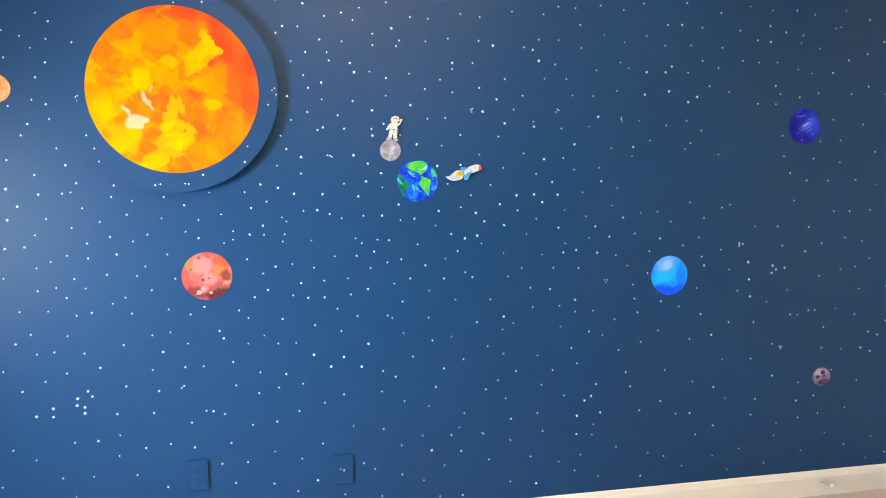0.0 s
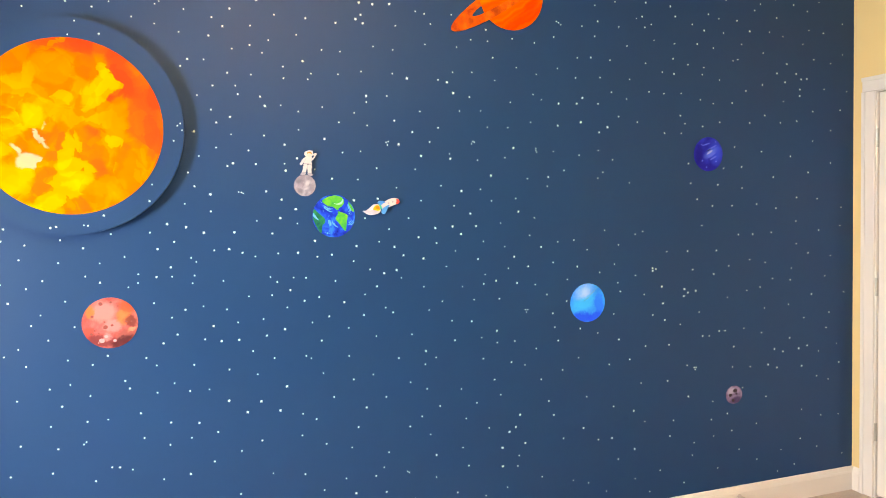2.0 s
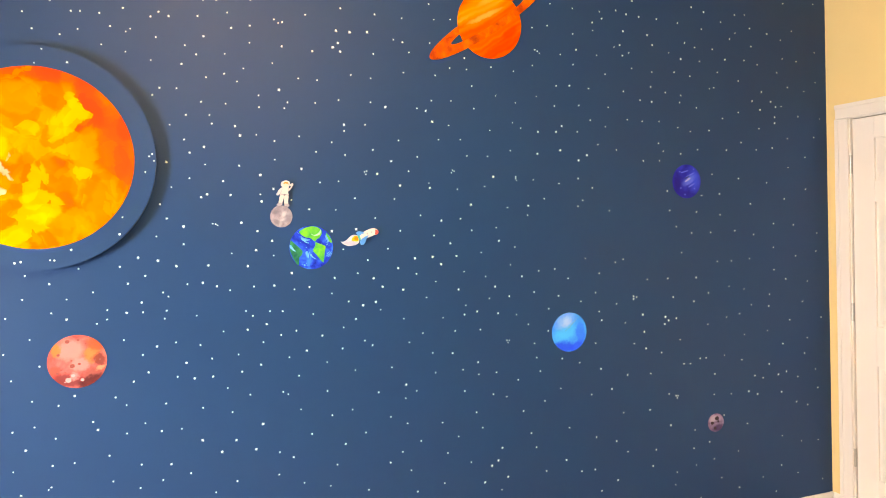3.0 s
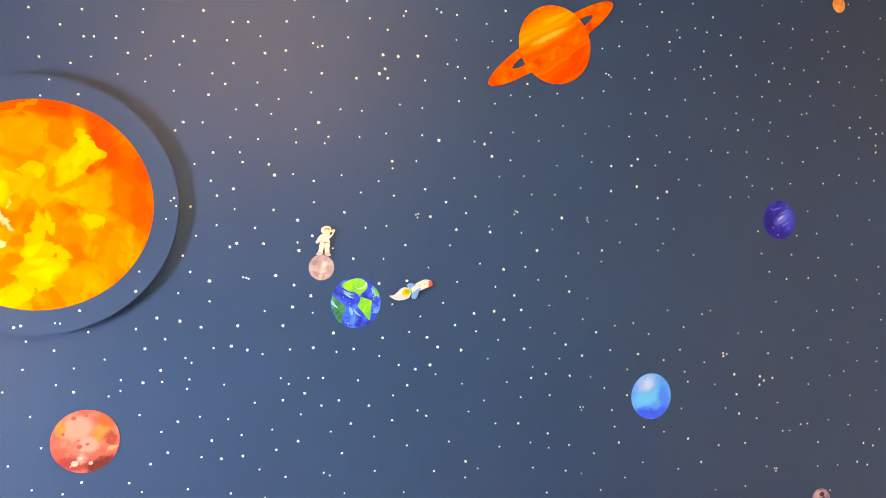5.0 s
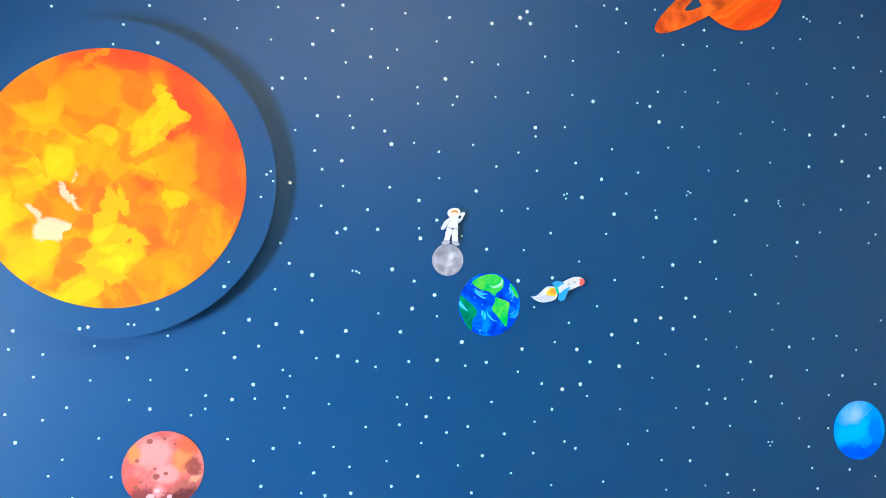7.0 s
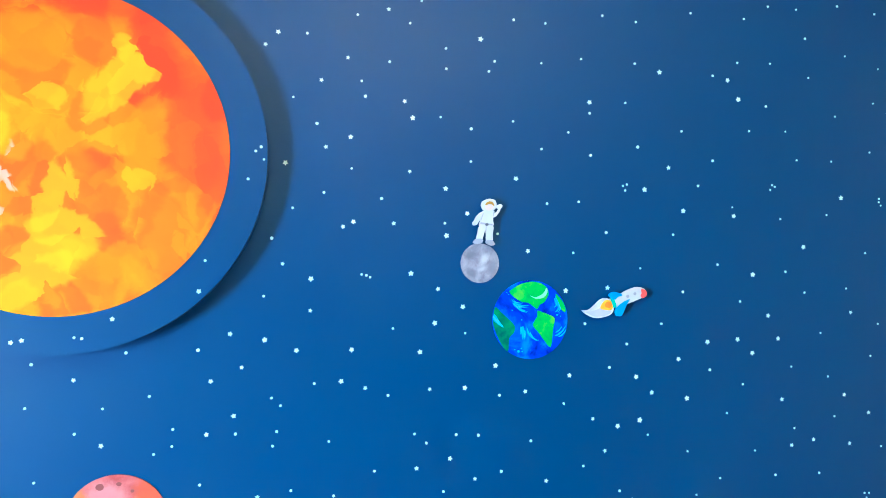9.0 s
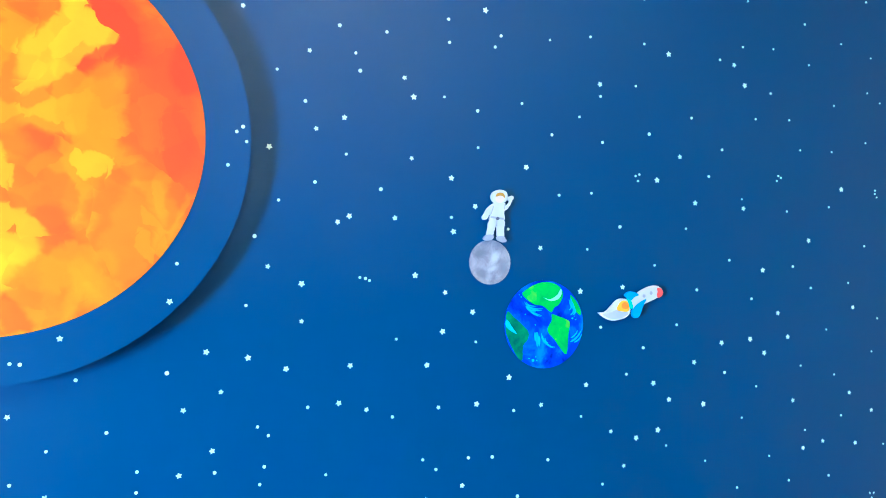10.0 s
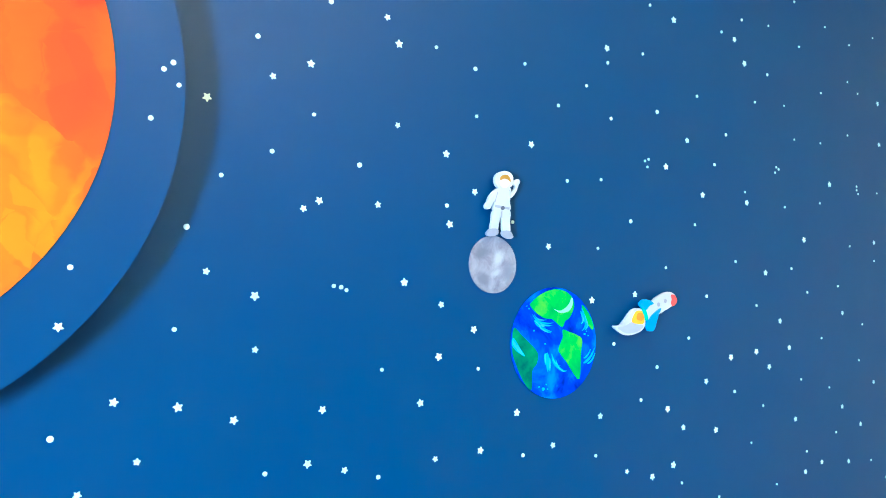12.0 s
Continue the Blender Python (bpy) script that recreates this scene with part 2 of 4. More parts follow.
def add_box(bm, x0, x1, y0, y1, z0, z1, bevel=0.0):
    ret = bmesh.ops.create_cube(bm, size=1.0)
    vs = ret["verts"]
    for v in vs:
        v.co = Vector(((x0 + x1) / 2 + v.co.x * (x1 - x0), (y0 + y1) / 2 + v.co.y * (y1 - y0), (z0 + z1) / 2 + v.co.z * (z1 - z0)))
    if bevel > 0:
        es = list({e for v in vs for e in v.link_edges})
        bmesh.ops.bevel(bm, geom=es, offset=bevel, segments=2, affect="EDGES", profile=0.5)
    return bm


def box(x0, x1, y0, y1, z0, z1, bevel=0.0):
    return add_box(bmesh.new(), x0, x1, y0, y1, z0, z1, bevel)


def plate(pts, back, front, bevel=0.0, bm=None):
    """A flat shape in the wall's plane (x, z), from y = back to y = front (front is the smaller)."""
    bm = bm or bmesh.new()
    area = sum(a[0] * b[1] - b[0] * a[1] for a, b in zip(pts, pts[1:] + pts[:1]))
    pts = pts if area > 0 else pts[::-1]
    vs = [bm.verts.new((x, back, z)) for x, z in pts]
    fv = [bm.verts.new((x, front, z)) for x, z in pts]
    face = bm.faces.new(fv)
    n = len(pts)
    for i in range(n):
        bm.faces.new((vs[i], vs[(i + 1) % n], fv[(i + 1) % n], fv[i]))
    bm.faces.new(vs[::-1])
    if bevel > 0:
        bmesh.ops.bevel(bm, geom=list(face.edges), offset=bevel, segments=2, affect="EDGES", profile=0.5)
    return bm


def ring_pts(rx, rz=None, n=96, cx=0.0, cz=0.0, a0=0.0, turn=0.0):
    rz = rz or rx
    out = []
    for i in range(n):
        a = a0 + 2 * math.pi * i / n
        x, z = rx * math.cos(a), rz * math.sin(a)
        out.append((cx + x * math.cos(turn) - z * math.sin(turn), cz + x * math.sin(turn) + z * math.cos(turn)))
    return out


def smooth_loop(pts, steps=5):
    """A closed Catmull-Rom outline through a few corner points."""
    out, n = [], len(pts)
    for i in range(n):
        p0, p1, p2, p3 = (Vector(pts[(i + j - 1) % n]) for j in range(4))
        for s in range(steps):
            t = s / steps
            q = 0.5 * (2 * p1 + (p2 - p0) * t + (2 * p0 - 5 * p1 + 4 * p2 - p3) * t * t + (3 * p1 - p0 - 3 * p2 + p3) * t ** 3)
            out.append((q.x, q.y))
    return out


# ---- the room ----
def wall(name, bm, mat, label):
    return tagged(part(name, bm, mat), label, "wall", kind="structure")


T = 0.14
wall("wall_mural", box(X_LEFT - T, X_RIGHT + T, 0.0, T, 0, CEIL), BLUE, "navy blue painted bedroom wall with a space mural")
# unseen wall that closes the room, coloured navy to cut warm bounce and haze
wall("wall_back", box(X_LEFT - T, X_RIGHT + T, Y_BACK - T, Y_BACK, 0, CEIL), BLUE, "plain unseen bedroom wall, navy to cut warm bounce")

# right wall, with the door's opening through it
DOOR_Y1, DOOR_W, DOOR_H = -0.135, 0.81, 1.99
bm = box(X_RIGHT, X_RIGHT + T, DOOR_Y1 + 0.012, 0, 0, CEIL)
add_box(bm, X_RIGHT, X_RIGHT + T, Y_BACK, DOOR_Y1 - DOOR_W - 0.012, 0, CEIL)
add_box(bm, X_RIGHT, X_RIGHT + T, DOOR_Y1 - DOOR_W - 0.012, DOOR_Y1 + 0.012, DOOR_H + 0.012, CEIL)
wall("wall_right", bm, LAMPLIT_WHITE_WALL, "white painted wall tinted with yellow lamplight, with a white panelled door")

# left wall, unseen and navy to cut warm bounce, with the window's opening through it
bm = box(X_LEFT - T, X_LEFT, WIN_Y1, 0, 0, CEIL)
add_box(bm, X_LEFT - T, X_LEFT, Y_BACK, WIN_Y0, 0, CEIL)
add_box(bm, X_LEFT - T, X_LEFT, WIN_Y0, WIN_Y1, 0, WIN_Z0)
add_box(bm, X_LEFT - T, X_LEFT, WIN_Y0, WIN_Y1, WIN_Z1, CEIL)
wall("wall_left", bm, BLUE, "unseen wall with a daylight window, navy to cut warm bounce")

tagged(part("floor", box(X_LEFT - T, X_RIGHT + T, Y_BACK - T, T, -0.12, 0), CARPET), "beige cut-pile carpet floor", "floor", kind="structure")
tagged(part("ceiling", box(X_LEFT - T, X_RIGHT + T, Y_BACK - T, T, CEIL, CEIL + 0.12), CEILING_WHITE), "plain white painted ceiling", "ceiling", kind="structure")


def baseboard(name, length, m, label):
    """A moulded skirting along local x, its back on local y = 0, with a bead below its top edge."""
    prof = [(0, 0), (0.014, 0), (0.014, 0.088), (0.0125, 0.091), (0.0125, 0.094), (0.0105, 0.098), (0.0085, 0.107), (0.006, 0.115), (0.003, 0.118), (0, 0.118)]
    bm = bmesh.new()
    a = [bm.verts.new((0, -d, h)) for d, h in prof]
    b = [bm.verts.new((length, -d, h)) for d, h in prof]
    for i in range(len(prof)):
        j = (i + 1) % len(prof)
        bm.faces.new((a[i], b[i], b[j], a[j]))
    bm.faces.new(a[::-1])
    bm.faces.new(b)
    bmesh.ops.recalc_face_normals(bm, faces=bm.faces)
    ob = part(name, bm, WHITE_TRIM)
    ob.matrix_world = m
    return tagged(ob, label, "baseboard", kind="structure")


baseboard("baseboard", X_RIGHT - X_LEFT, pose(X_LEFT, 0, 0), "white moulded baseboard below the navy mural wall")
baseboard("baseboard", 0.04, pose(X_RIGHT, -0.014, 0, 0, 0, -90), "white moulded baseboard beside the door casing")
baseboard("baseboard", Y_BACK * -1 + DOOR_Y1 - DOOR_W - 0.1, pose(X_RIGHT, DOOR_Y1 - DOOR_W - 0.1, 0, 0, 0, -90), "white moulded baseboard below the lamplight-tinted white wall")


def make_door():
    """A six-panel door in the right wall; local axes are the world's."""
    d = thing("door_1", (X_RIGHT, DOOR_Y1, 0), "closed white six-panel interior door with satin hinges", "door", kind="structure")
    y1, y0, h, x = 0.0, -DOOR_W, DOOR_H, 0.012
    gap = 0.003
    stiles = [(y1 - gap - 0.115, y1 - gap), (y0 / 2 - 0.055, y0 / 2 + 0.055), (y0 + gap, y0 + gap + 0.115)]
    rails = [(0.012, 0.25), (0.80, 0.99), (1.585, 1.685), (1.885, h - gap)]
    bm = bmesh.new()
    for a, b in stiles:
        add_box(bm, x, x + 0.035, a, b, 0.012, h - gap, 0.002)
    for a, b in rails:
        for s in (0, 1):
            add_box(bm, x + 0.0004, x + 0.0346, stiles[s + 1][1], stiles[s][0], a, b, 0.002)
    part("door_leaf", bm, WHITE_TRIM, d)
    for (ra, rb), (rc, rd) in zip(rails, rails[1:]):
        for s in (0, 1):
            ya, yb, za, zb = stiles[s + 1][1], stiles[s][0], rb, rc
            b2 = box(x + 0.012, x + 0.024, ya - 0.002, yb + 0.002, za - 0.002, zb + 0.002)
            v = []
            for inset, dep in ((0.012, 0.012), (0.05, 0.003)):
                v.append([b2.verts.new((x + dep, yy, zz)) for yy, zz in ((ya + inset, za + inset), (yb - inset, za + inset), (yb - inset, zb - inset), (ya + inset, zb - inset))])
            for i in range(4):
                b2.faces.new((v[0][i], v[0][(i + 1) % 4], v[1][(i + 1) % 4], v[1][i]))
            b2.faces.new(v[1])
            bmesh.ops.recalc_face_normals(b2, faces=b2.faces)
            part("door_panel", b2, WHITE_TRIM, d)
    for zc in (1.77, 1.05, 0.33):
        b3 = box(0.0085, 0.0115, -0.001, 0.006, zc - 0.045, zc + 0.045)
        for i in range(5):
            z0 = zc - 0.045 + 0.018 * i
            r = bmesh.ops.create_cone(b3, cap_ends=True, segments=14, radius1=0.0065, radius2=0.0065, depth=0.0172)
            bmesh.ops.translate(b3, verts=r["verts"], vec=(0.0035, 0.002, z0 + 0.009))
        part("hinge", b3, STEEL, d, "satin metal door hinge")
    # knob on the far stile
    b4 = bmesh.new()
    for rad, depth, xc in ((0.032, 0.006, x - 0.003), (0.011, 0.04, x - 0.025)):
        r = bmesh.ops.create_cone(b4, cap_ends=True, segments=24, radius1=rad, radius2=rad, depth=depth, matrix=Matrix.Translation((xc, y0 + 0.07, 0.92)) @ Matrix.Rotation(radians(90), 4, "Y"))
    bmesh.ops.create_uvsphere(b4, u_segments=24, v_segments=14, radius=0.027, matrix=Matrix.Translation((x - 0.055, y0 + 0.07, 0.92)) @ Matrix.Diagonal((0.75, 1, 1, 1)))
    part("door_knob", b4, STEEL, d, "round satin metal knob")
    # jamb and casing
    bm = box(0.0, T, 0.0, 0.0115, 0, h + 0.0115)
    add_box(bm, 0.0, T, y0 - 0.0115, y0, 0, h + 0.0115)
    add_box(bm, 0.0005, T, y0, 0.0, h, h + 0.011)
    add_box(bm, x + 0.037, x + 0.05, y0, -0.0005, 0, h)
    part("door_jamb", bm, WHITE_TRIM, d)
    for name, (ya, yb, za, zb) in (("door_casing", (0.005, 0.075, 0, h + 0.005)), ("door_casing", (y0 - 0.075, y0 - 0.005, 0, h + 0.005)), ("door_casing", (y0 - 0.075, 0.075, h + 0.0052, h + 0.075))):
        b5 = box(-0.012, 0.0, ya, yb, za, zb, 0.003)
        if za == 0:
            o = (yb - 0.02, yb) if ya > 0 else (ya, ya + 0.02)
            add_box(b5, -0.018, -0.0119, o[0], o[1], 0, zb, 0.0025)
        else:
            add_box(b5, -0.018, -0.0119, ya, yb, zb - 0.02, zb, 0.0025)
        part(name, b5, WHITE_TRIM, d)
    return d


make_door()


def make_window():
    w = thing("window_1", (X_LEFT, (WIN_Y0 + WIN_Y1) / 2, WIN_Z0), "white framed double-hung window letting daylight in", "window", kind="structure")
    hw, h = (WIN_Y1 - WIN_Y0) / 2, WIN_Z1 - WIN_Z0
    bm = box(-0.10, -0.04, -hw, -hw + 0.05, 0, h, 0.003)
    add_box(bm, -0.10, -0.04, hw - 0.05, hw, 0, h, 0.003)
    add_box(bm, -0.10, -0.04, -hw + 0.05, hw - 0.05, h - 0.05, h, 0.003)
    add_box(bm, -0.10, -0.04, -hw + 0.05, hw - 0.05, 0, 0.05, 0.003)
    part("window_frame", bm, WHITE_TRIM, w)
    part("meeting_rail", box(-0.095, -0.045, -hw + 0.05, hw - 0.05, h / 2 - 0.02, h / 2 + 0.02, 0.003), WHITE_TRIM, w)
    part("window_sill", box(-0.04, 0.05, -hw - 0.05, hw + 0.05, -0.025, -0.001, 0.004), WHITE_TRIM, w)
    glass = Mat("window_glass", (1, 1, 1), 0.0)
    glass.b.inputs["Transmission Weight"].default_value = 1.0
    for a, b in ((0.05, h / 2 - 0.02), (h / 2 + 0.02, h - 0.05)):
        p = part("pane", box(-0.072, -0.068, -hw + 0.05, hw - 0.05, a, b), glass.m, w, "clear glass pane")
        p.visible_shadow = False


make_window()


def make_ceiling_lamp():
    x, y, z = LAMP_AT
    lamp = thing("ceiling_lamp", (x, y, CEIL), "warm lit uplighter ceiling lamp with a ceramic bowl", "ceiling lamp")
    dz = z - CEIL
    bm = bmesh.new()
    bmesh.ops.create_cone(bm, cap_ends=True, segments=32, radius1=0.07, radius2=0.06, depth=0.025, matrix=Matrix.Translation((0, 0, -0.0125)))
    part("canopy", bm, STEEL, lamp)
    bm = bmesh.new()
    bmesh.ops.create_cone(bm, cap_ends=True, segments=12, radius1=0.008, radius2=0.008, depth=-dz - 0.02 + 0.0, matrix=Matrix.Translation((0, 0, dz / 2 - 0.03)))
    part("stem", bm, STEEL, lamp)
    prof = [(0.015, -0.075), (0.08, -0.066), (0.13, -0.04), (0.165, 0.0), (0.172, 0.03), (0.168, 0.03), (0.160, 0.002), (0.126, -0.035), (0.078, -0.060), (0.015, -0.069)]
    bm = bmesh.new()
    n = 40
    rings = [[bm.verts.new((r * math.cos(2 * math.pi * i / n), r * math.sin(2 * math.pi * i / n), dz + h)) for i in range(n)] for r, h in prof]
    for a, b in zip(rings, rings[1:] + rings[:1]):
        for i in range(n):
            bm.faces.new((a[i], a[(i + 1) % n], b[(i + 1) % n], b[i]))
    bmesh.ops.recalc_face_normals(bm, faces=bm.faces)
    g = Mat("cream_ceramic", (0.8, 0.74, 0.62), 0.4)
    part("bowl", bm, g.m, lamp, "cream ceramic uplighter bowl")


make_ceiling_lamp()


# ---- the raised sun panel ----
SUN_AT, PANEL_R, SUN_R, PANEL_D = (-0.931, 1.820), 0.373, 0.303, 0.040


def make_sun_panel():
    t = thing("sun_panel", (SUN_AT[0], 0, SUN_AT[1]), "round raised navy wall panel with a painted orange sun", "wall panel")
    part("panel_board", plate(ring_pts(PANEL_R, n=160), -0.0005, -PANEL_D, 0.0015), BLUE, t)
    part("painted_sun", plate(ring_pts(SUN_R, n=128), -PANEL_D, -PANEL_D - 0.0012), SUN, t, "orange and yellow watercolour sun disc")
    return t


sun_panel = make_sun_panel()


def clip(pts, r):
    """Pull the points of an outline that stand over a disc's edge back onto it."""
    return [p if math.hypot(*p) <= r else (p[0] * r / math.hypot(*p), p[1] * r / math.hypot(*p)) for p in pts]


# ---- planets on the wall ----
def planet(name, at, rx, rz, mat, label, thick=0.0022):
    t = thing(name, (at[0], 0, at[1]), label, "wall decal", "planets of the mural")
    part("printed_disc", plate(ring_pts(rx, rz, 80), 0.0, -thick, 0.0004), mat, t)
    return t


def spots(t, rows, mat, y, name="crater", label=""):
    for x, z, r in rows:
        part(name, plate(smooth_loop([(px * random.uniform(0.9, 1.1), pz * random.uniform(0.85, 1.05)) for px, pz in ring_pts(r, r * 0.9, 8)], 3), y, y - 0.0003), mat, t, label).location = (x, 0, z)


OCEAN = painted_blotches("earth_ocean_print", [(0.0, 0.008, 0.26), (0.0, 0.04, 0.58), (0.0, 0.17, 0.80)], 17.0, 0.6)
LAND = painted_blotches("earth_land_print", [(0.01, 0.32, 0.06), (0.05, 0.42, 0.05), (0.14, 0.46, 0.03)], 30.0)
LAND_DARK = painted_blotches("earth_shaded_land_print", [(0.0, 0.09, 0.07), (0.0, 0.18, 0.08), (0.02, 0.27, 0.09)], 26.0)
CLOUD = flat_print("earth_cloud_print", (0.10, 0.38, 0.66))
CLOUD_DEEP = flat_print("earth_deep_swirl_print", (0.03, 0.34, 0.80))
CLOUD_PALE = flat_print("earth_pale_cloud_print", (0.28, 0.55, 0.42))


def make_earth():
    t = planet("earth_decal", (-0.022, 1.481), 0.0830, 0.0830, OCEAN, "earth wall decal with green continents and blue oceans")
    lands = [
        (LAND, [(-0.0423, 0.0633), (-0.0217, 0.0747), (0.0045, 0.0802), (0.0268, 0.075), (0.0394, 0.0642), (0.0412, 0.0511), (0.0316, 0.0359), (0.0217, 0.0308), (0.0154, 0.0219), (0.0064, 0.0277), (-0.0042, 0.0355), (-0.0188, 0.038), (-0.0344, 0.0475), (-0.0445, 0.0579)]),
        (LAND, [(0.0159, 0.0184), (0.0281, 0.014), (0.045, 0.0074), (0.0542, -0.0006), (0.0499, -0.022), (0.044, -0.0595), (0.0296, -0.0458), (0.0192, -0.0304), (0.0054, -0.0134), (0.01, -0.0011), (0.0151, 0.007)]),
        (LAND, [(0.057, 0.0536), (0.0709, 0.039), (0.0792, 0.0207), (0.077, 0.013), (0.0695, 0.0194), (0.0625, 0.0322)]),
        (LAND_DARK, [(-0.0799, 0.0292), (-0.0647, 0.0179), (-0.0481, 0.0027), (-0.0349, -0.0124), (-0.0377, -0.0274), (-0.0473, -0.0374), (-0.0509, -0.0651), (-0.0651, -0.0513), (-0.0783, -0.0204), (-0.0826, -0.001)]),
    ]
    for mat, pts in lands:
        part("continent", plate(smooth_loop(clip(pts, 0.0822), 3), -0.0022, -0.0026), mat, t, "green painted continent")
    swirls = [
        [(-0.0417, 0.0466), (-0.0316, 0.0361), (-0.0138, 0.0306), (-0.002, 0.0297), (-0.0158, 0.0279), (-0.0319, 0.0319)],
        [(-0.0386, 0.038), (-0.025, 0.0258), (-0.0056, 0.0158), (-0.0218, 0.02), (-0.0349, 0.0294)],
        [(-0.016, -0.0128), (-0.0141, -0.027), (-0.0181, -0.0434), (-0.0206, -0.0263), (-0.0199, -0.0152)],
        [(-0.0087, -0.0135), (-0.0023, -0.0282), (0.0109, -0.0423), (0.0201, -0.0448), (0.007, -0.0433), (-0.0062, -0.0306)],
        [(-0.0788, 0.015), (-0.0678, -0.0024), (-0.0599, -0.0155), (-0.0733, -0.0073), (-0.0822, 0.0044)],
        [(0.0567, 0.0501), (0.0627, 0.0351), (0.0656, 0.0203), (0.0551, 0.0118), (0.0617, 0.0221), (0.058, 0.0355)],
        [(0.079, -0.0131), (0.072, -0.027), (0.0614, -0.0362), (0.0535, -0.0368), (0.068, -0.0267)],
    ]
    for j, pts in enumerate(swirls):
        mx, mz = sum(p[0] for p in pts) / len(pts), sum(p[1] for p in pts) / len(pts)
        for i, (s, dx, dz) in enumerate(((1.0, 0, 0), (0.7, 0.004, -0.0045), (0.6, -0.004, 0.004))):
            q = [(mx + s * (x - mx) + dx, mz + s * (z - mz) * 0.9 + dz) for x, z in pts]
            part("cloud_swirl", plate(smooth_loop(clip(q, 0.0824), 4), -0.0022, -0.0028 - 0.00003 * (3 * j + i)), CLOUD if i else CLOUD_DEEP, t, "light blue brushed swirl")
    part("cloud_swirl", plate(smooth_loop([(-0.0005, 0.0509), (0.0134, 0.0471), (0.0292, 0.0547), (0.0369, 0.0658), (0.0389, 0.057), (0.0304, 0.046), (0.0132, 0.0437)], 4), -0.0022, -0.0030), CLOUD_PALE, t, "pale brushed cloud")
    dots = [(-0.036, -0.062, 0.0014), (-0.022, -0.060, 0.0013), (-0.028, -0.066, 0.0030), (-0.020, -0.067, 0.0014), (-0.047, 0.054, 0.0014), (-0.051, 0.058, 0.001), (-0.040, 0.021, 0.0014), (0.060, 0.008, 0.0022), (0.067, 0.005, 0.0013), (0.064, 0.012, 0.0012), (-0.020, 0.0, 0.0015)]
    spots(t, dots, CLOUD, -0.0022, "paint_dot")


make_earth()

MOON = washed_print("moon_print", (0.19, 0.175, 0.23), (0.34, 0.32, 0.39), 48.0, [
    (0.010, 0.008, 0.014, 0.009, 55, (0.48, 0.46, 0.53), 0.7), (0.004, -0.012, 0.010, 0.005, 30, (0.44, 0.42, 0.50), 0.7), (-0.020, 0.018, 0.014, 0.010, 20, (0.16, 0.15, 0.20), 0.7),
    (-0.018, -0.020, 0.014, 0.010, -30, (0.17, 0.16, 0.21), 0.7), (0.026, -0.012, 0.010, 0.016, 0, (0.20, 0.19, 0.25), 0.7)], 0.012)
planet("moon_decal", (-0.130, 1.602), 0.0412, 0.0412, MOON, "grey mottled moon wall decal")


MARS = washed_print("mars_print", (0.40, 0.055, 0.05), (0.58, 0.14, 0.125), 26.0, [
    (-0.019, 0.040, 0.045, 0.038, 20, (0.64, 0.22, 0.21), 0.4), (0.009, -0.010, 0.032, 0.026, 0, (0.64, 0.22, 0.22), 0.4), (-0.065, 0.045, 0.018, 0.028, 0, (0.68, 0.17, 0.04), 0.4),
    (0.046, 0.022, 0.026, 0.032, 0, (0.70, 0.18, 0.05), 0.45), (0.060, 0.056, 0.030, 0.028, -40, (0.55, 0.08, 0.03), 0.4), (0.070, 0.002, 0.022, 0.024, 10, (0.16, 0.03, 0.025), 0.4),
    (-0.074, -0.030, 0.024, 0.022, -30, (0.58, 0.07, 0.05), 0.4), (0.050, -0.045, 0.045, 0.022, 20, (0.30, 0.07, 0.06), 0.4), (-0.032, -0.062, 0.060, 0.024, -12, (0.16, 0.025, 0.03), 0.4),
    (0.036, -0.070, 0.045, 0.018, 25, (0.055, 0.008, 0.012), 0.4), (0.072, -0.026, 0.020, 0.007, 25, (0.70, 0.26, 0.15), 0.5), (-0.012, -0.052, 0.016, 0.014, 40, (0.66, 0.22, 0.22), 0.45)], 0.035)
MARS_SPOT = flat_print("mars_crater_print", (0.24, 0.05, 0.04))
MARS_LIGHT = flat_print("mars_pale_print", (0.66, 0.31, 0.32))
mars = planet("mars_decal", (-0.843, 1.1245), 0.0930, 0.0915, MARS, "reddish pink cratered planet wall decal")
spots(mars, [(-0.0282, 0.0703, 0.0075), (0.0055, 0.0741, 0.0046), (-0.0158, -0.0146, 0.0081), (0.0059, -0.0092, 0.0052), (-0.0183, 0.0041, 0.0035), (-0.0581, 0.0266, 0.0052), (0.0539, 0.0007, 0.0041), (0.071, 0.0007, 0.0035), (-0.0515, -0.0246, 0.0035), (-0.063, -0.0365, 0.0058), (0.0293, 0.0591, 0.0035), (-0.039, -0.0351, 0.0029)], MARS_SPOT, -0.0022)
spots(mars, [(-0.0303, -0.0619, 0.0099), (0.0125, -0.0648, 0.0058), (-0.0149, -0.048, 0.0064), (-0.0413, -0.0694, 0.0023)], MARS_LIGHT, -0.0022, "pale_patch")

URANUS = washed_print("light_blue_planet_print", (0.0, 0.23, 0.95), (0.0, 0.33, 1.0), 26.0, [
    (-0.012, 0.004, 0.075, 0.034, 20, (0.0, 0.46, 1.0), 0.6), (0.055, -0.010, 0.026, 0.055, 10, (0.0, 0.17, 1.0), 0.45), (-0.030, -0.062, 0.060, 0.026, -8, (0.0, 0.05, 0.90), 0.45),
    (0.030, -0.066, 0.045, 0.022, 30, (0.0, 0.07, 0.95), 0.45), (-0.018, 0.052, 0.055, 0.034, 25, (0.16, 0.42, 1.0), 0.6), (-0.012, 0.046, 0.028, 0.020, 40, (0.32, 0.54, 0.97), 0.95)], 0.05)
uranus = planet("blue_planet_decal", (1.084, 1.062), 0.0852, 0.0852, URANUS, "bright light blue planet wall decal")
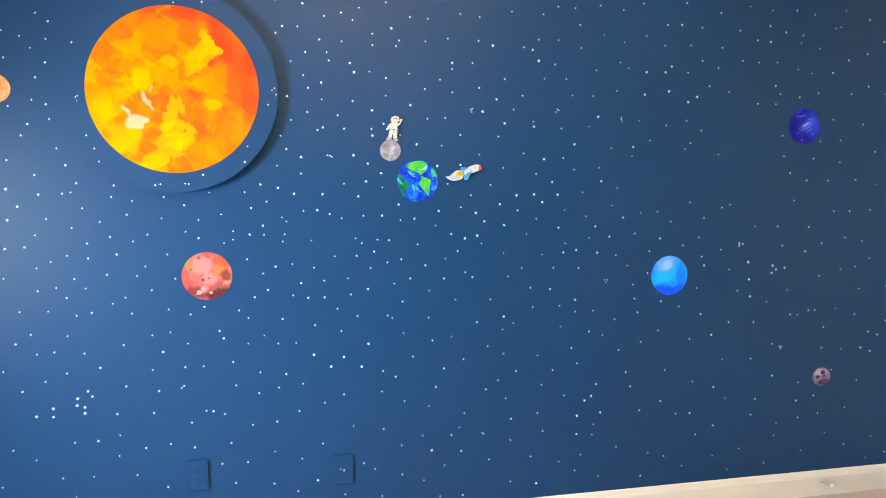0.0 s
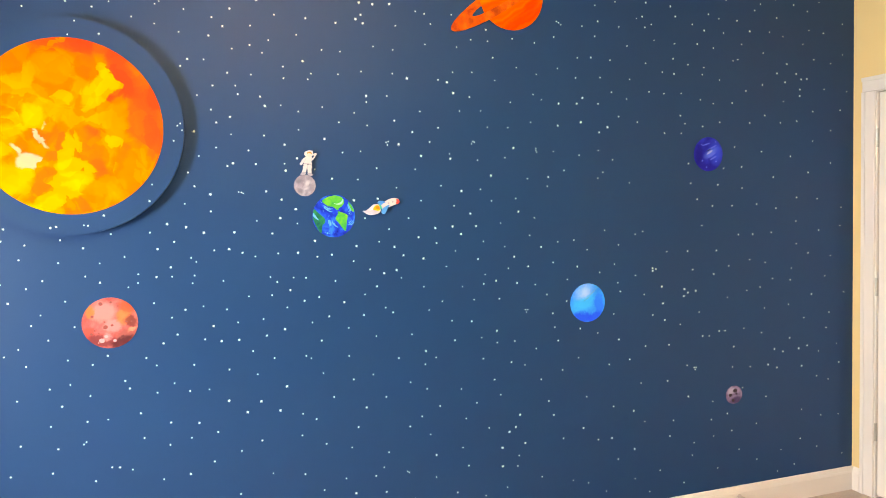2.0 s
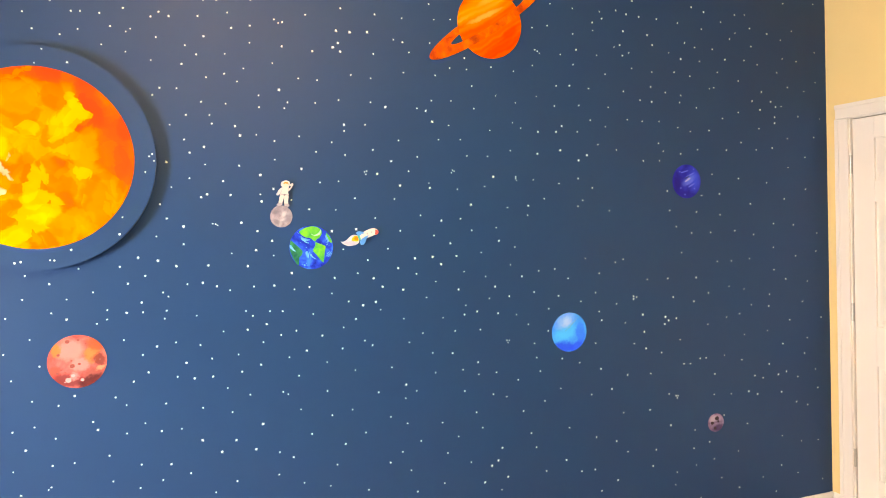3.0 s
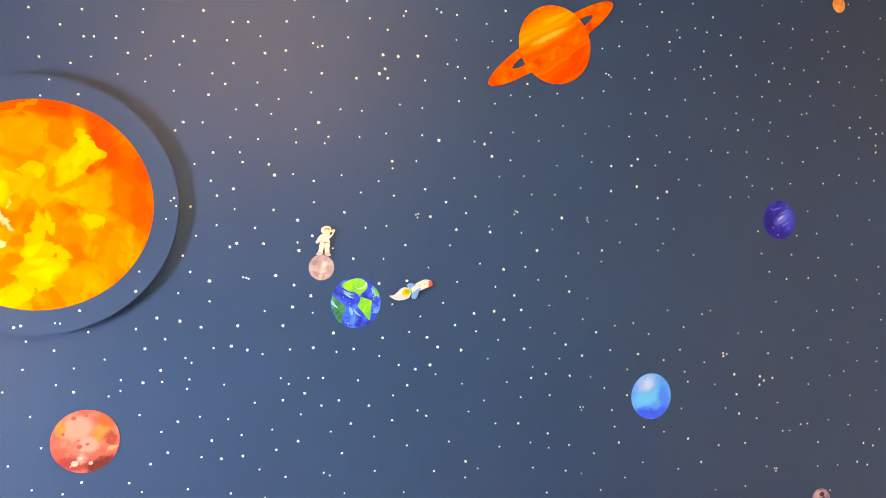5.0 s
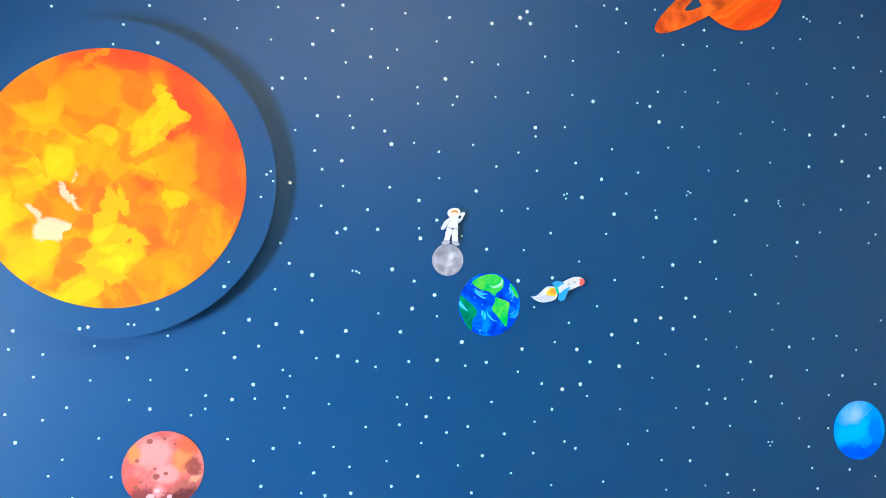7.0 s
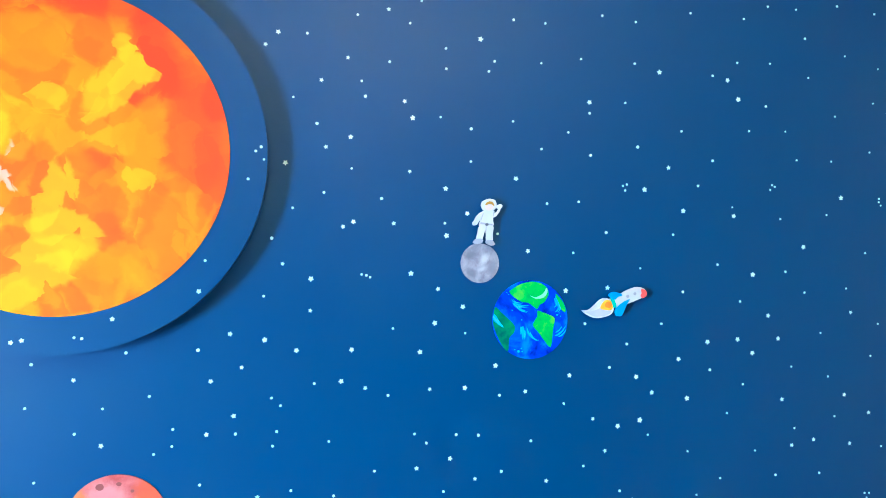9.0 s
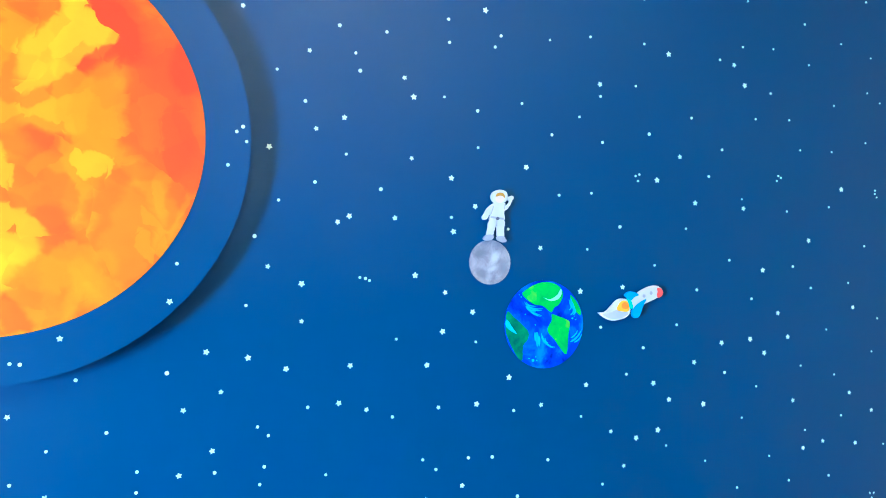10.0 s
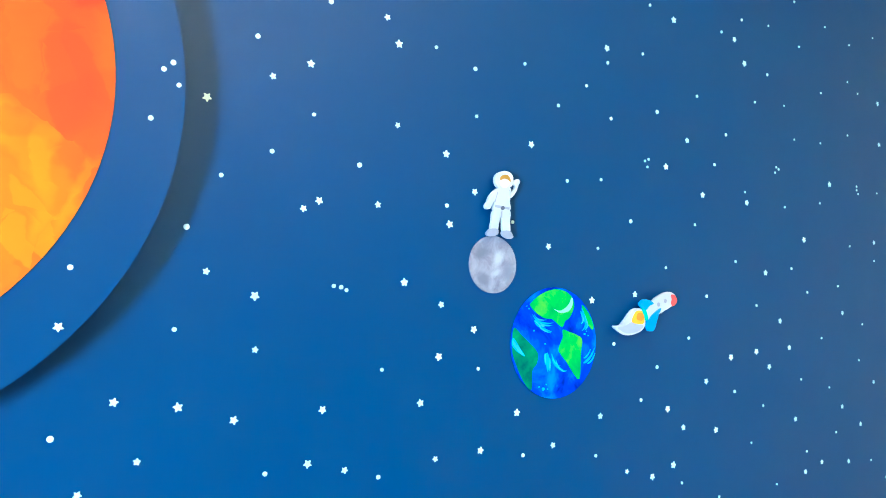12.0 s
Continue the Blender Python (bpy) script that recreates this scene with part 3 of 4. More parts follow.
LINE = flat_print("blue_line_print", (0.10, 0.36, 0.62))
part("thin_ring_line", plate([(-0.022, 0.006), (0.0, 0.022), (0.024, 0.046), (0.050, 0.066), (0.0505, 0.0648), (0.025, 0.0446), (0.001, 0.0205), (-0.021, 0.0047)], -0.0022, -0.0025), LINE, uranus)

NEPTUNE = washed_print("indigo_planet_print", (0.006, 0.008, 0.30), (0.014, 0.025, 0.52), 30.0, [
    (0.042, 0.010, 0.034, 0.055, 0, (0.02, 0.07, 0.75), 0.8), (-0.052, -0.010, 0.026, 0.060, 0, (0.006, 0.002, 0.20), 0.8), (-0.010, -0.058, 0.050, 0.022, -10, (0.010, 0.006, 0.30), 0.7),
    (0.012, 0.006, 0.040, 0.018, 30, (0.10, 0.18, 0.80), 0.8)], 0.016)
NEPTUNE_PALE = flat_print("indigo_pale_print", (0.07, 0.12, 0.75))
neptune = planet("indigo_planet_decal", (1.723, 1.708), 0.0780, 0.0780, NEPTUNE, "deep indigo blue planet wall decal")
for (x, z, l, w, a) in ((0.018, -0.004, 0.024, 0.005, 0.5), (-0.012, 0.045, 0.022, 0.003, 0.25), (0.020, 0.030, 0.026, 0.0035, 0.4), (0.026, -0.018, 0.020, 0.0035, 0.45)):
    part("pale_streak", plate(ring_pts(l, w, 20, x, z, 0, a), -0.0022, -0.0026), NEPTUNE_PALE, neptune)
part("white_streak", plate(ring_pts(0.018, 0.0045, 20, 0.006, 0.008, 0, 0.5), -0.0022, -0.0029), flat_print("lilac_streak_print", (0.36, 0.38, 0.72)), neptune)
part("dark_slit", plate(ring_pts(0.014, 0.002, 16, 0.002, 0.019, 0, 0.5), -0.0022, -0.0030), DARK_GAP, neptune)
spots(neptune, [(-0.037, 0.045, 0.004), (-0.034, -0.030, 0.004), (-0.012, -0.060, 0.004), (0.042, -0.034, 0.004), (0.040, 0.056, 0.003)], NEPTUNE_PALE, -0.0022, "paint_dot")

PLUTO = washed_print("dusky_planet_print", (0.12, 0.07, 0.17), (0.30, 0.23, 0.37), 50.0, [
    (-0.014, 0.020, 0.028, 0.018, 15, (0.50, 0.42, 0.56), 0.6), (0.020, 0.022, 0.018, 0.016, 0, (0.36, 0.26, 0.42), 0.6), (0.010, -0.026, 0.036, 0.018, 10, (0.06, 0.03, 0.11), 0.5)], 0.010)
PLUTO_DARK = flat_print("dusky_crater_print", (0.035, 0.015, 0.03))
pluto = planet("dusky_planet_decal", (1.859, 0.565), 0.0455, 0.0430, PLUTO, "small dusky purple cratered planet wall decal")
spots(pluto, [(0.006, 0.020, 0.012), (-0.021, 0.0, 0.0095), (0.013, 0.004, 0.006), (-0.006, -0.026, 0.008)], PLUTO_DARK, -0.0022)

SATURN = painted_bands("ringed_planet_print", [(0.62, 0.03, 0.0), (0.80, 0.06, 0.0), (0.90, 0.12, 0.0), (0.92, 0.20, 0.0), (0.94, 0.36, 0.05)], radians(30), 17.0)
RING = painted_blotches("planet_ring_print", [(0.34, 0.035, 0.004), (0.66, 0.09, 0.004), (0.82, 0.15, 0.01)], 18.0)


def make_saturn():
    t = thing("ringed_planet_decal", (0.752, 0, 2.372), "orange banded ringed planet wall decal", "wall decal", "planets of the mural")
    tilt, n = radians(32), 72
    outer, inner = ring_pts(0.303, 0.053, n, -0.010, 0.008, 0, tilt), ring_pts(0.198, 0.022, n, -0.006, 0.012, 0, tilt)
    bm = bmesh.new()
    loops = [[bm.verts.new((x, y, z)) for x, z in pts] for pts, y in ((outer, 0.0), (outer, -0.0012), (inner, -0.0012), (inner, 0.0))]
    for a, b in zip(loops, loops[1:]):
        for i in range(n):
            bm.faces.new((a[i], a[(i + 1) % n], b[(i + 1) % n], b[i]))
    bmesh.ops.recalc_face_normals(bm, faces=bm.faces)
    part("ring", bm, RING, t, "rust orange painted ring")
    part("printed_disc", plate(ring_pts(0.1435, n=96), -0.0014, -0.0036, 0.0004), SATURN, t, "orange banded disc")
    # the near half of the ring, crossing in front of the disc
    half = range(n // 2, n + 1)
    arc = [outer[i % n] for i in half] + [inner[i % n] for i in reversed(half)]
    part("ring_front", plate(arc, -0.0012, -0.0042), RING, t, "rust orange painted ring")


make_saturn()

PEACH = painted_blotches("peach_planet_print", [(0.75, 0.20, 0.04), (0.85, 0.34, 0.12), (0.90, 0.50, 0.25)], 30.0)
planet("small_planet_decal", (2.091, 2.606), 0.0325, 0.0325, PEACH, "small peach orange planet wall decal")
planet("small_planet_decal", (-1.541, 1.821), 0.050, 0.050, PEACH, "peach orange planet wall decal beside the sun panel")


# ---- cut-out figures standing off the wall ----
SUIT = flat_print("white_card", (0.53, 0.52, 0.55), 0.55, 0.08)
VISOR = flat_print("gold_card_print", (0.46, 0.22, 0.02))
PALE = flat_print("pale_pink_card_print", (0.66, 0.50, 0.45), 0.5, 0.03)
GREY = flat_print("grey_card_print", (0.33, 0.32, 0.40))
DARK_GREY = flat_print("dark_grey_card_print", (0.10, 0.10, 0.15))
SMOKE_SHADE = flat_print("smoke_shade_card", (0.42, 0.42, 0.56))


def make_astronaut():
    """One plain cut-out card shape: layers of one mesh, with a material for each layer."""
    layers = [
        (0, -0.0085, -0.0125, [(-0.0172, -0.0091), (0.0104, -0.0089), (0.01, -0.0258), (0.0091, -0.04), (-0.0031, -0.0399), (-0.0042, -0.0258), (-0.0058, -0.019), (-0.0098, -0.0285), (-0.0133, -0.0371), (-0.0249, -0.037), (-0.0221, -0.0231)]),
        (0, -0.0085, -0.0129, [(-0.0085, 0.023), (0.0125, 0.0235), (0.014, 0.0153), (0.0113, 0.0043), (0.0104, -0.0094), (-0.0172, -0.0096), (-0.0158, 0.0025), (-0.0134, 0.0147)]),
        (0, -0.0085, -0.0127, [(-0.0079, 0.0224), (-0.0182, 0.0173), (-0.0246, 0.0105), (-0.0291, 0.0024), (-0.0326, -0.0017), (-0.0313, -0.007), (-0.0247, -0.007), (-0.0211, -0.0029), (-0.0175, 0.0025), (-0.0113, 0.0107)]),
        (0, -0.0085, -0.0126, [(0.0112, 0.0139), (0.0199, 0.0209), (0.023, 0.0265), (0.0191, 0.0297), (0.0222, 0.0347), (0.0289, 0.0366), (0.0325, 0.0328), (0.0283, 0.0266), (0.0242, 0.0183), (0.015, 0.0093)]),
        (3, -0.0085, -0.0130, [(-0.0248, -0.0354), (-0.0129, -0.036), (-0.0119, -0.042), (-0.0171, -0.0454), (-0.0255, -0.0461), (-0.0319, -0.0439), (-0.031, -0.0397)]),
        (3, -0.0085, -0.0131, [(-0.0037, -0.0388), (0.0085, -0.0389), (0.0136, -0.0449), (0.0141, -0.0482), (0.0078, -0.0503), (-0.0005, -0.0475), (-0.0047, -0.0442)]),
        (0, -0.0085, -0.0133, [(0.0045, 0.0479), (0.0166, 0.0442), (0.0195, 0.0352), (0.0154, 0.0257), (0.0028, 0.0211), (-0.0094, 0.0246), (-0.0139, 0.0342), (-0.0093, 0.0433)]),
        (2, -0.0125, -0.0135, [(-0.0045, 0.0339), (0.0031, 0.0358), (0.0098, 0.0349), (0.0134, 0.0317), (0.0121, 0.0284), (0.0074, 0.0239), (0.0002, 0.0232), (-0.0043, 0.0263), (-0.0057, 0.0301)]),
        (1, -0.0125, -0.0137, [(-0.005, 0.0361), (-0.0014, 0.0406), (0.0049, 0.0424), (0.0109, 0.041), (0.014, 0.0361), (0.0141, 0.0323), (0.0092, 0.0355), (0.0031, 0.0364), (-0.0031, 0.0345)]),
        (3, -0.0125, -0.0132, [(-0.016, -0.001), (0.01, -0.005), (0.0098, -0.0083), (-0.0163, -0.0048)]),
        (4, -0.0125, -0.0134, [(-0.0049, -0.0041), (-0.0014, -0.003), (0.0012, -0.0048), (0.0003, -0.0078), (-0.0031, -0.009), (-0.0057, -0.0071)]),
        (3, -0.0125, -0.0131, [(-0.0102, 0.0175), (-0.0089, 0.017), (-0.0145, 0.0026), (-0.0158, 0.0031)]),
        (3, -0.0125, -0.0130, [(0.0117, 0.0207), (0.013, 0.0202), (0.0131, 0.0109), (0.0117, 0.0109)]),
        (3, -0.0120, -0.0131, [(-0.0045, -0.0095), (-0.0032, -0.0095), (-0.0038, -0.0198), (-0.0052, -0.0198)]),
    ]
    bm = bmesh.new()
    for slot, back, front, pts in layers:
        had = set(bm.faces)
        plate(pts if len(pts) < 5 else smooth_loop(pts, 4), back, front, 0.0, bm)
        for f in bm.faces:
            if f not in had:
                f.material_index = slot
    add_box(bm, -0.006, 0.004, -0.0088, 0.0, -0.006, 0.006)
    ob = part("astronaut_cutout", bm, [SUIT, VISOR, PALE, GREY, DARK_GREY])
    ob.location = (-0.114, 0, 1.688)
    tagged(ob, "white astronaut card cut-out mounted above the moon decal", "wall cut-out")


make_astronaut()

ROCKET_RED = flat_print("coral_red_card", (0.75, 0.07, 0.07))
ROCKET_BLUE = flat_print("sky_blue_card", (0.04, 0.27, 0.70))
ROCKET_TEAL = flat_print("teal_card", (0.03, 0.45, 0.33))
FLAME_PALE = painted_blotches("pale_smoke_card", [(0.42, 0.43, 0.54), (0.58, 0.58, 0.66), (0.64, 0.64, 0.68)], 30.0)
FIRE = flat_print("yellow_fire_card", (0.85, 0.42, 0.01))
FIRE_CORE = flat_print("orange_fire_card", (0.95, 0.22, 0.01))


def make_rocket():
    t = thing("rocket_cutout", (0.165, 0, 1.515), "white toy rocket card cut-out with blue fins and flame", "wall cut-out")
    for name, mat, front, pts in (
        ("smoke_trail", FLAME_PALE, -0.0123, [(-0.0749, -0.0175), (-0.0603, -0.0171), (-0.0469, -0.007), (-0.031, 0.0055), (-0.0157, 0.0069), (-0.0053, 0.0007), (-0.0018, -0.0149), (-0.0076, -0.0267), (-0.0233, -0.033), (-0.0449, -0.0346), (-0.0612, -0.0284)]),
        ("smoke_shade", SMOKE_SHADE, -0.0124, [(-0.0648, -0.0207), (-0.0479, -0.019), (-0.0326, -0.0141), (-0.0222, -0.0188), (-0.0084, -0.0205), (-0.0097, -0.0259), (-0.024, -0.0308), (-0.0446, -0.0316), (-0.0586, -0.0262)]),
        ("hull", SUIT, -0.0125, [(0.0053, 0.0062), (0.0207, 0.0192), (0.0442, 0.0282), (0.0605, 0.0292), (0.0717, 0.0242), (0.0757, 0.016), (0.0714, 0.0099), (0.0606, 0.0043), (0.0416, -0.0024), (0.0182, -0.0101), (0.0024, -0.0127), (-0.0036, -0.0055)]),
        ("fire", FIRE, -0.0128, [(-0.0297, -0.0052), (-0.0204, 0.0029), (-0.0084, 0.0009), (-0.0041, -0.0116), (-0.0091, -0.0189), (-0.0221, -0.0179), (-0.0326, -0.0141)]),
        ("fire_core", FIRE_CORE, -0.0132, [(-0.0219, -0.0049), (-0.0163, -0.0001), (-0.0077, -0.0022), (-0.0057, -0.0091), (-0.0104, -0.0136), (-0.0207, -0.0116)]),
        ("nose_cone", ROCKET_RED, -0.0130, [(0.0624, 0.0241), (0.0707, 0.0236), (0.0758, 0.017), (0.0742, 0.0098), (0.0654, 0.0049), (0.0612, 0.0106), (0.0636, 0.0167)]),
        ("collar", ROCKET_TEAL, -0.0134, [(-0.008, 0.0055), (-0.0018, 0.006), (0.0039, -0.0106), (-0.0017, -0.0142), (-0.0055, -0.0069)]),
        ("fin", ROCKET_BLUE, -0.0137, [(-0.013, 0.0141), (-0.0037, 0.0203), (0.0116, 0.0175), (0.0183, 0.0122), (0.0087, 0.0091), (-0.0007, 0.0029), (-0.0103, 0.0096)]),
        ("fin", ROCKET_BLUE, -0.0138, [(0.0352, 0.0037), (0.0273, -0.0092), (0.0165, -0.0301), (0.0053, -0.0317), (0.0013, -0.0258), (0.0035, -0.0152), (0.0165, -0.0038)]),
    ):
        part(name, plate(smooth_loop(pts, 4), -0.0085, front), mat, t)
    for x, z in ((0.031, 0.010), (0.048, 0.015)):
        part("porthole", plate(ring_pts(0.0035, n=16, cx=x, cz=z), -0.0123, -0.0128), GREY, t)
    part("spacer", box(-0.006, 0.030, -0.0088, 0.0, -0.006, 0.006), SUIT, t)


make_rocket()


# ---- wall plates and door stop ----
def wall_plate(name, at, label):
    t = thing(name, (at[0], 0, at[1]), label, "wall plate")
    w, h, d = 0.0374, 0.060, 0.0105
    bm = box(-w, w, -d, 0, -h, h)
    front = [e for e in bm.edges if all(abs(v.co.y + d) < 1e-6 for v in e.verts)]
    bmesh.ops.bevel(bm, geom=front, offset=0.0028, segments=3, affect="EDGES", profile=0.6)
    part("cover_plate", bm, BLUE, t)
    return t, d


outlet, d = wall_plate("power_outlet", (-0.902, 0.344), "navy painted power outlet plate on the mural wall")
for zc in (0.0195, -0.0195):
    face = part("socket_face", plate(smooth_loop([(-0.0165, 0.008), (-0.0115, 0.0138), (0.0115, 0.0138), (0.0165, 0.008), (0.0165, -0.008), (0.0115, -0.0138), (-0.0115, -0.0138), (-0.0165, -0.008)], 3), -d + 0.001, -d - 0.0014, 0.0005), BLUE, outlet)
    face.location = (0, 0, zc)
    for x, h in ((-0.0065, 0.0042), (0.0065, 0.0035)):
        part("slot", box(x - 0.0013, x + 0.0013, -d - 0.0017, -d - 0.001, 0.003 - h, 0.003 + h), DARK_GAP, face)
    part("slot", plate(ring_pts(0.0024, n=14, cz=-0.008), -d - 0.001, -d - 0.0017), DARK_GAP, face)
bm = bmesh.new()
bmesh.ops.create_cone(bm, cap_ends=True, segments=16, radius1=0.003, radius2=0.0025, depth=0.0016, matrix=Matrix.Translation((0, -d - 0.0006, 0)) @ Matrix.Rotation(radians(90), 4, "X"))
part("screw", bm, BLUE, outlet)

coax, d = wall_plate("cable_plate", (-0.341, 0.317), "navy painted cable plate with a metal socket")
bm = bmesh.new()
for r, l in ((0.0058, 0.004), (0.0038, 0.010)):
    bmesh.ops.create_cone(bm, cap_ends=True, segments=6 if r > 0.005 else 20, radius1=r, radius2=r, depth=l, matrix=Matrix.Translation((0.002, -d - l / 2 + 0.0004, 0)) @ Matrix.Rotation(radians(90), 4, "X"))
part("cable_socket", bm, STEEL, coax, "bare metal threaded socket")
for z in (0.042, -0.042):
    bm = bmesh.new()
    bmesh.ops.create_cone(bm, cap_ends=True, segments=16, radius1=0.003, radius2=0.0025, depth=0.0016, matrix=Matrix.Translation((0, -d - 0.0006, z)) @ Matrix.Rotation(radians(90), 4, "X"))
    part("screw", bm, BLUE, coax)


def make_door_stop():
    t = thing("door_stop", (1.876, -0.014, 0.072), "spring door stop with a white rubber tip on the baseboard", "door stop")
    bm = bmesh.new()
    bmesh.ops.create_cone(bm, cap_ends=True, segments=20, radius1=0.011, radius2=0.008, depth=0.008, matrix=Matrix.Translation((0, -0.004, 0)) @ Matrix.Rotation(radians(90), 4, "X"))
    part("base", bm, STOP_METAL, t)
    cu = bmesh.new()
    turns, per, r, wire = 14, 12, 0.0062, 0.0012
    prev = None
    for i in range(turns * per + 1):
        a = 2 * math.pi * i / per
        y = -0.007 - 0.055 * i / (turns * per)
        c = Vector((r * math.cos(a), y, r * math.sin(a)))
        out = Vector((math.cos(a), 0, math.sin(a)))
        ring = [cu.verts.new(c + wire * (out * math.cos(b) + Vector((0, 1, 0)) * math.sin(b))) for b in (0.8, 2.4, 3.9, 5.5)]
        if prev:
            for j in range(4):
                cu.faces.new((prev[j], prev[(j + 1) % 4], ring[(j + 1) % 4], ring[j]))
        prev = ring
    part("spring", cu, STOP_METAL, t, "coiled metal spring")
    bm = bmesh.new()
    bmesh.ops.create_cone(bm, cap_ends=True, segments=20, radius1=0.0095, radius2=0.0085, depth=0.014, matrix=Matrix.Translation((0, -0.068, 0)) @ Matrix.Rotation(radians(90), 4, "X"))
    bmesh.ops.bevel(bm, geom=list(bm.edges), offset=0.0012, segments=1, affect="EDGES")
    part("rubber_tip", bm, RUBBER, t, "white rubber tip")


make_door_stop()


# ---- stars: glow stickers on the wall, star shapes (A large, B small), dots (C, D, E) and far tiny dots (F) ----
STAR_ROWS = []
STAR_ROWS.append(("A", [(-1.542, 1.247), (-1.528, 1.351), (-1.527, 1.463), (-1.492, 1.400), (-1.470, 0.617), (-1.412, 0.612), (-1.411, 0.643), (-1.328, 0.650), (-1.325, 0.676), (-1.302, 0.618), (-1.301, 0.641), (-1.288, 0.702), (-1.273, 0.681), (-0.634, 1.472), (-0.569, 1.458), (-0.525, 1.808), (-0.508, 1.435), (-0.478, 1.576), (-0.447, 0.796), (-0.444, 0.279), (-0.421, 1.370), (-0.399, 1.432), (-0.395, 1.862), (-0.392, 1.690), (-0.381, 0.744), (-0.329, 0.780), (-0.276, 1.583), (-0.267, 1.904), (-0.260, 1.422), (-0.259, 0.736), (-0.230, 0.828), (-0.228, 1.480), (-0.200, 1.660), (-0.200, 1.758), (-0.168, 1.512), (-0.167, 1.344), (-0.155, 1.706), (-0.119, 2.075), (-0.100, 1.387), (-0.047, 1.780), (-0.024, 1.626), (0.013, 2.225), (0.025, 0.365), (0.059, 1.540)]))
STAR_ROWS.append(("A", [(0.063, 1.359), (0.092, 2.243), (0.107, 2.307), (0.112, 2.260), (0.120, 2.228), (0.123, 1.948), (0.155, 1.544), (0.160, 2.304), (0.171, 1.245), (0.217, 1.349), (0.223, 1.255), (0.229, 2.308), (0.248, 1.758), (0.253, 1.313), (0.291, 2.020), (0.307, 1.807), (0.319, 1.383), (0.335, 0.914), (0.337, 1.296), (0.340, 1.711), (0.391, 1.418), (0.459, 2.008), (0.465, 1.699), (0.466, 1.421), (0.480, 0.182), (0.485, 1.965), (0.502, 1.389), (0.509, 1.566), (0.545, 1.472), (0.569, 1.419), (0.642, 1.627), (0.662, 0.385), (0.663, 0.466), (0.697, 0.531), (0.727, 0.549), (0.746, 1.741), (0.748, 0.600), (0.770, 0.473), (0.955, 1.836), (0.961, 1.929), (1.048, 1.930), (1.066, 1.851), (1.076, 1.955), (1.155, 1.807)]))
STAR_ROWS.append(("A", [(1.197, 1.830), (1.465, 1.109), (1.471, 1.031), (1.583, 1.057), (1.587, 1.090), (1.605, 1.072), (1.648, 1.078), (1.706, 2.269), (1.959, 2.277)]))
STAR_ROWS.append(("B", [(-1.513, 0.714), (-1.476, 1.251), (-1.442, 1.696), (-1.441, 1.088), (-1.420, 1.442), (-1.378, 1.767), (-1.372, 1.915), (-1.355, 2.060), (-1.344, 1.059), (-1.323, 1.548), (-1.280, 1.989), (-1.260, 0.507), (-1.240, 0.790), (-1.189, 0.607), (-1.163, 1.216), (-1.162, 1.473), (-1.091, 0.466), (-1.035, 0.687), (-1.017, 0.304), (-1.014, 0.838), (-0.949, 2.400), (-0.916, 1.396), (-0.913, 0.454), (-0.869, 1.271), (-0.857, 1.006), (-0.838, 0.593), (-0.812, 0.379), (-0.808, 2.403), (-0.790, 0.879), (-0.763, 0.297), (-0.680, 1.280), (-0.671, 1.382), (-0.668, 1.035), (-0.629, 1.313), (-0.618, 1.063), (-0.615, 0.281), (-0.613, 1.406), (-0.597, 0.534), (-0.586, 1.153), (-0.561, 2.044), (-0.557, 0.724), (-0.536, 2.070), (-0.533, 1.607), (-0.527, 2.337)]))
STAR_ROWS.append(("B", [(-0.494, 2.324), (-0.490, 1.084), (-0.480, 1.513), (-0.464, 1.025), (-0.463, 2.421), (-0.458, 2.157), (-0.452, 1.976), (-0.445, 1.841), (-0.413, 1.680), (-0.407, 2.193), (-0.400, 1.025), (-0.398, 2.024), (-0.379, 2.259), (-0.376, 2.390), (-0.373, 1.354), (-0.370, 2.464), (-0.329, 2.393), (-0.313, 2.128), (-0.310, 1.686), (-0.297, 1.032), (-0.283, 1.938), (-0.281, 2.295), (-0.275, 1.793), (-0.271, 1.186), (-0.241, 1.345), (-0.228, 1.051), (-0.220, 1.550), (-0.215, 2.307), (-0.201, 1.201), (-0.149, 1.156), (-0.122, 0.686), (-0.102, 2.237), (-0.089, 0.995), (-0.056, 1.088), (-0.036, 1.330), (0.006, 1.140), (0.080, 0.709), (0.083, 1.083), (0.114, 1.264), (0.140, 1.194), (0.202, 1.085), (0.367, 0.475), (0.372, 2.277), (0.538, 1.022)]))
STAR_ROWS.append(("B", [(0.563, 2.485), (0.574, 1.281), (0.596, 1.176), (0.635, 2.226), (0.650, 0.973), (0.653, 1.185), (0.738, 1.283), (0.748, 1.170), (0.762, 1.473), (0.802, 1.238), (0.864, 1.318), (0.905, 1.617), (0.908, 0.580), (0.937, 0.906), (0.963, 0.171), (1.036, 1.224), (1.046, 0.950), (1.052, 0.504), (1.120, 2.129), (1.157, 2.285), (1.195, 0.440), (1.216, 2.521), (1.238, 0.885), (1.243, 2.407), (1.249, 1.101), (1.291, 2.427), (1.292, 0.789), (1.309, 0.551), (1.311, 0.374), (1.364, 2.467), (1.380, 2.316), (1.393, 2.270), (1.399, 2.378), (1.417, 2.454), (1.418, 1.184), (1.418, 1.196), (1.435, 1.191), (1.450, 2.515), (1.479, 0.954), (1.484, 2.446), (1.500, 0.410), (1.526, 2.368), (1.542, 2.070), (1.552, 2.325)]))
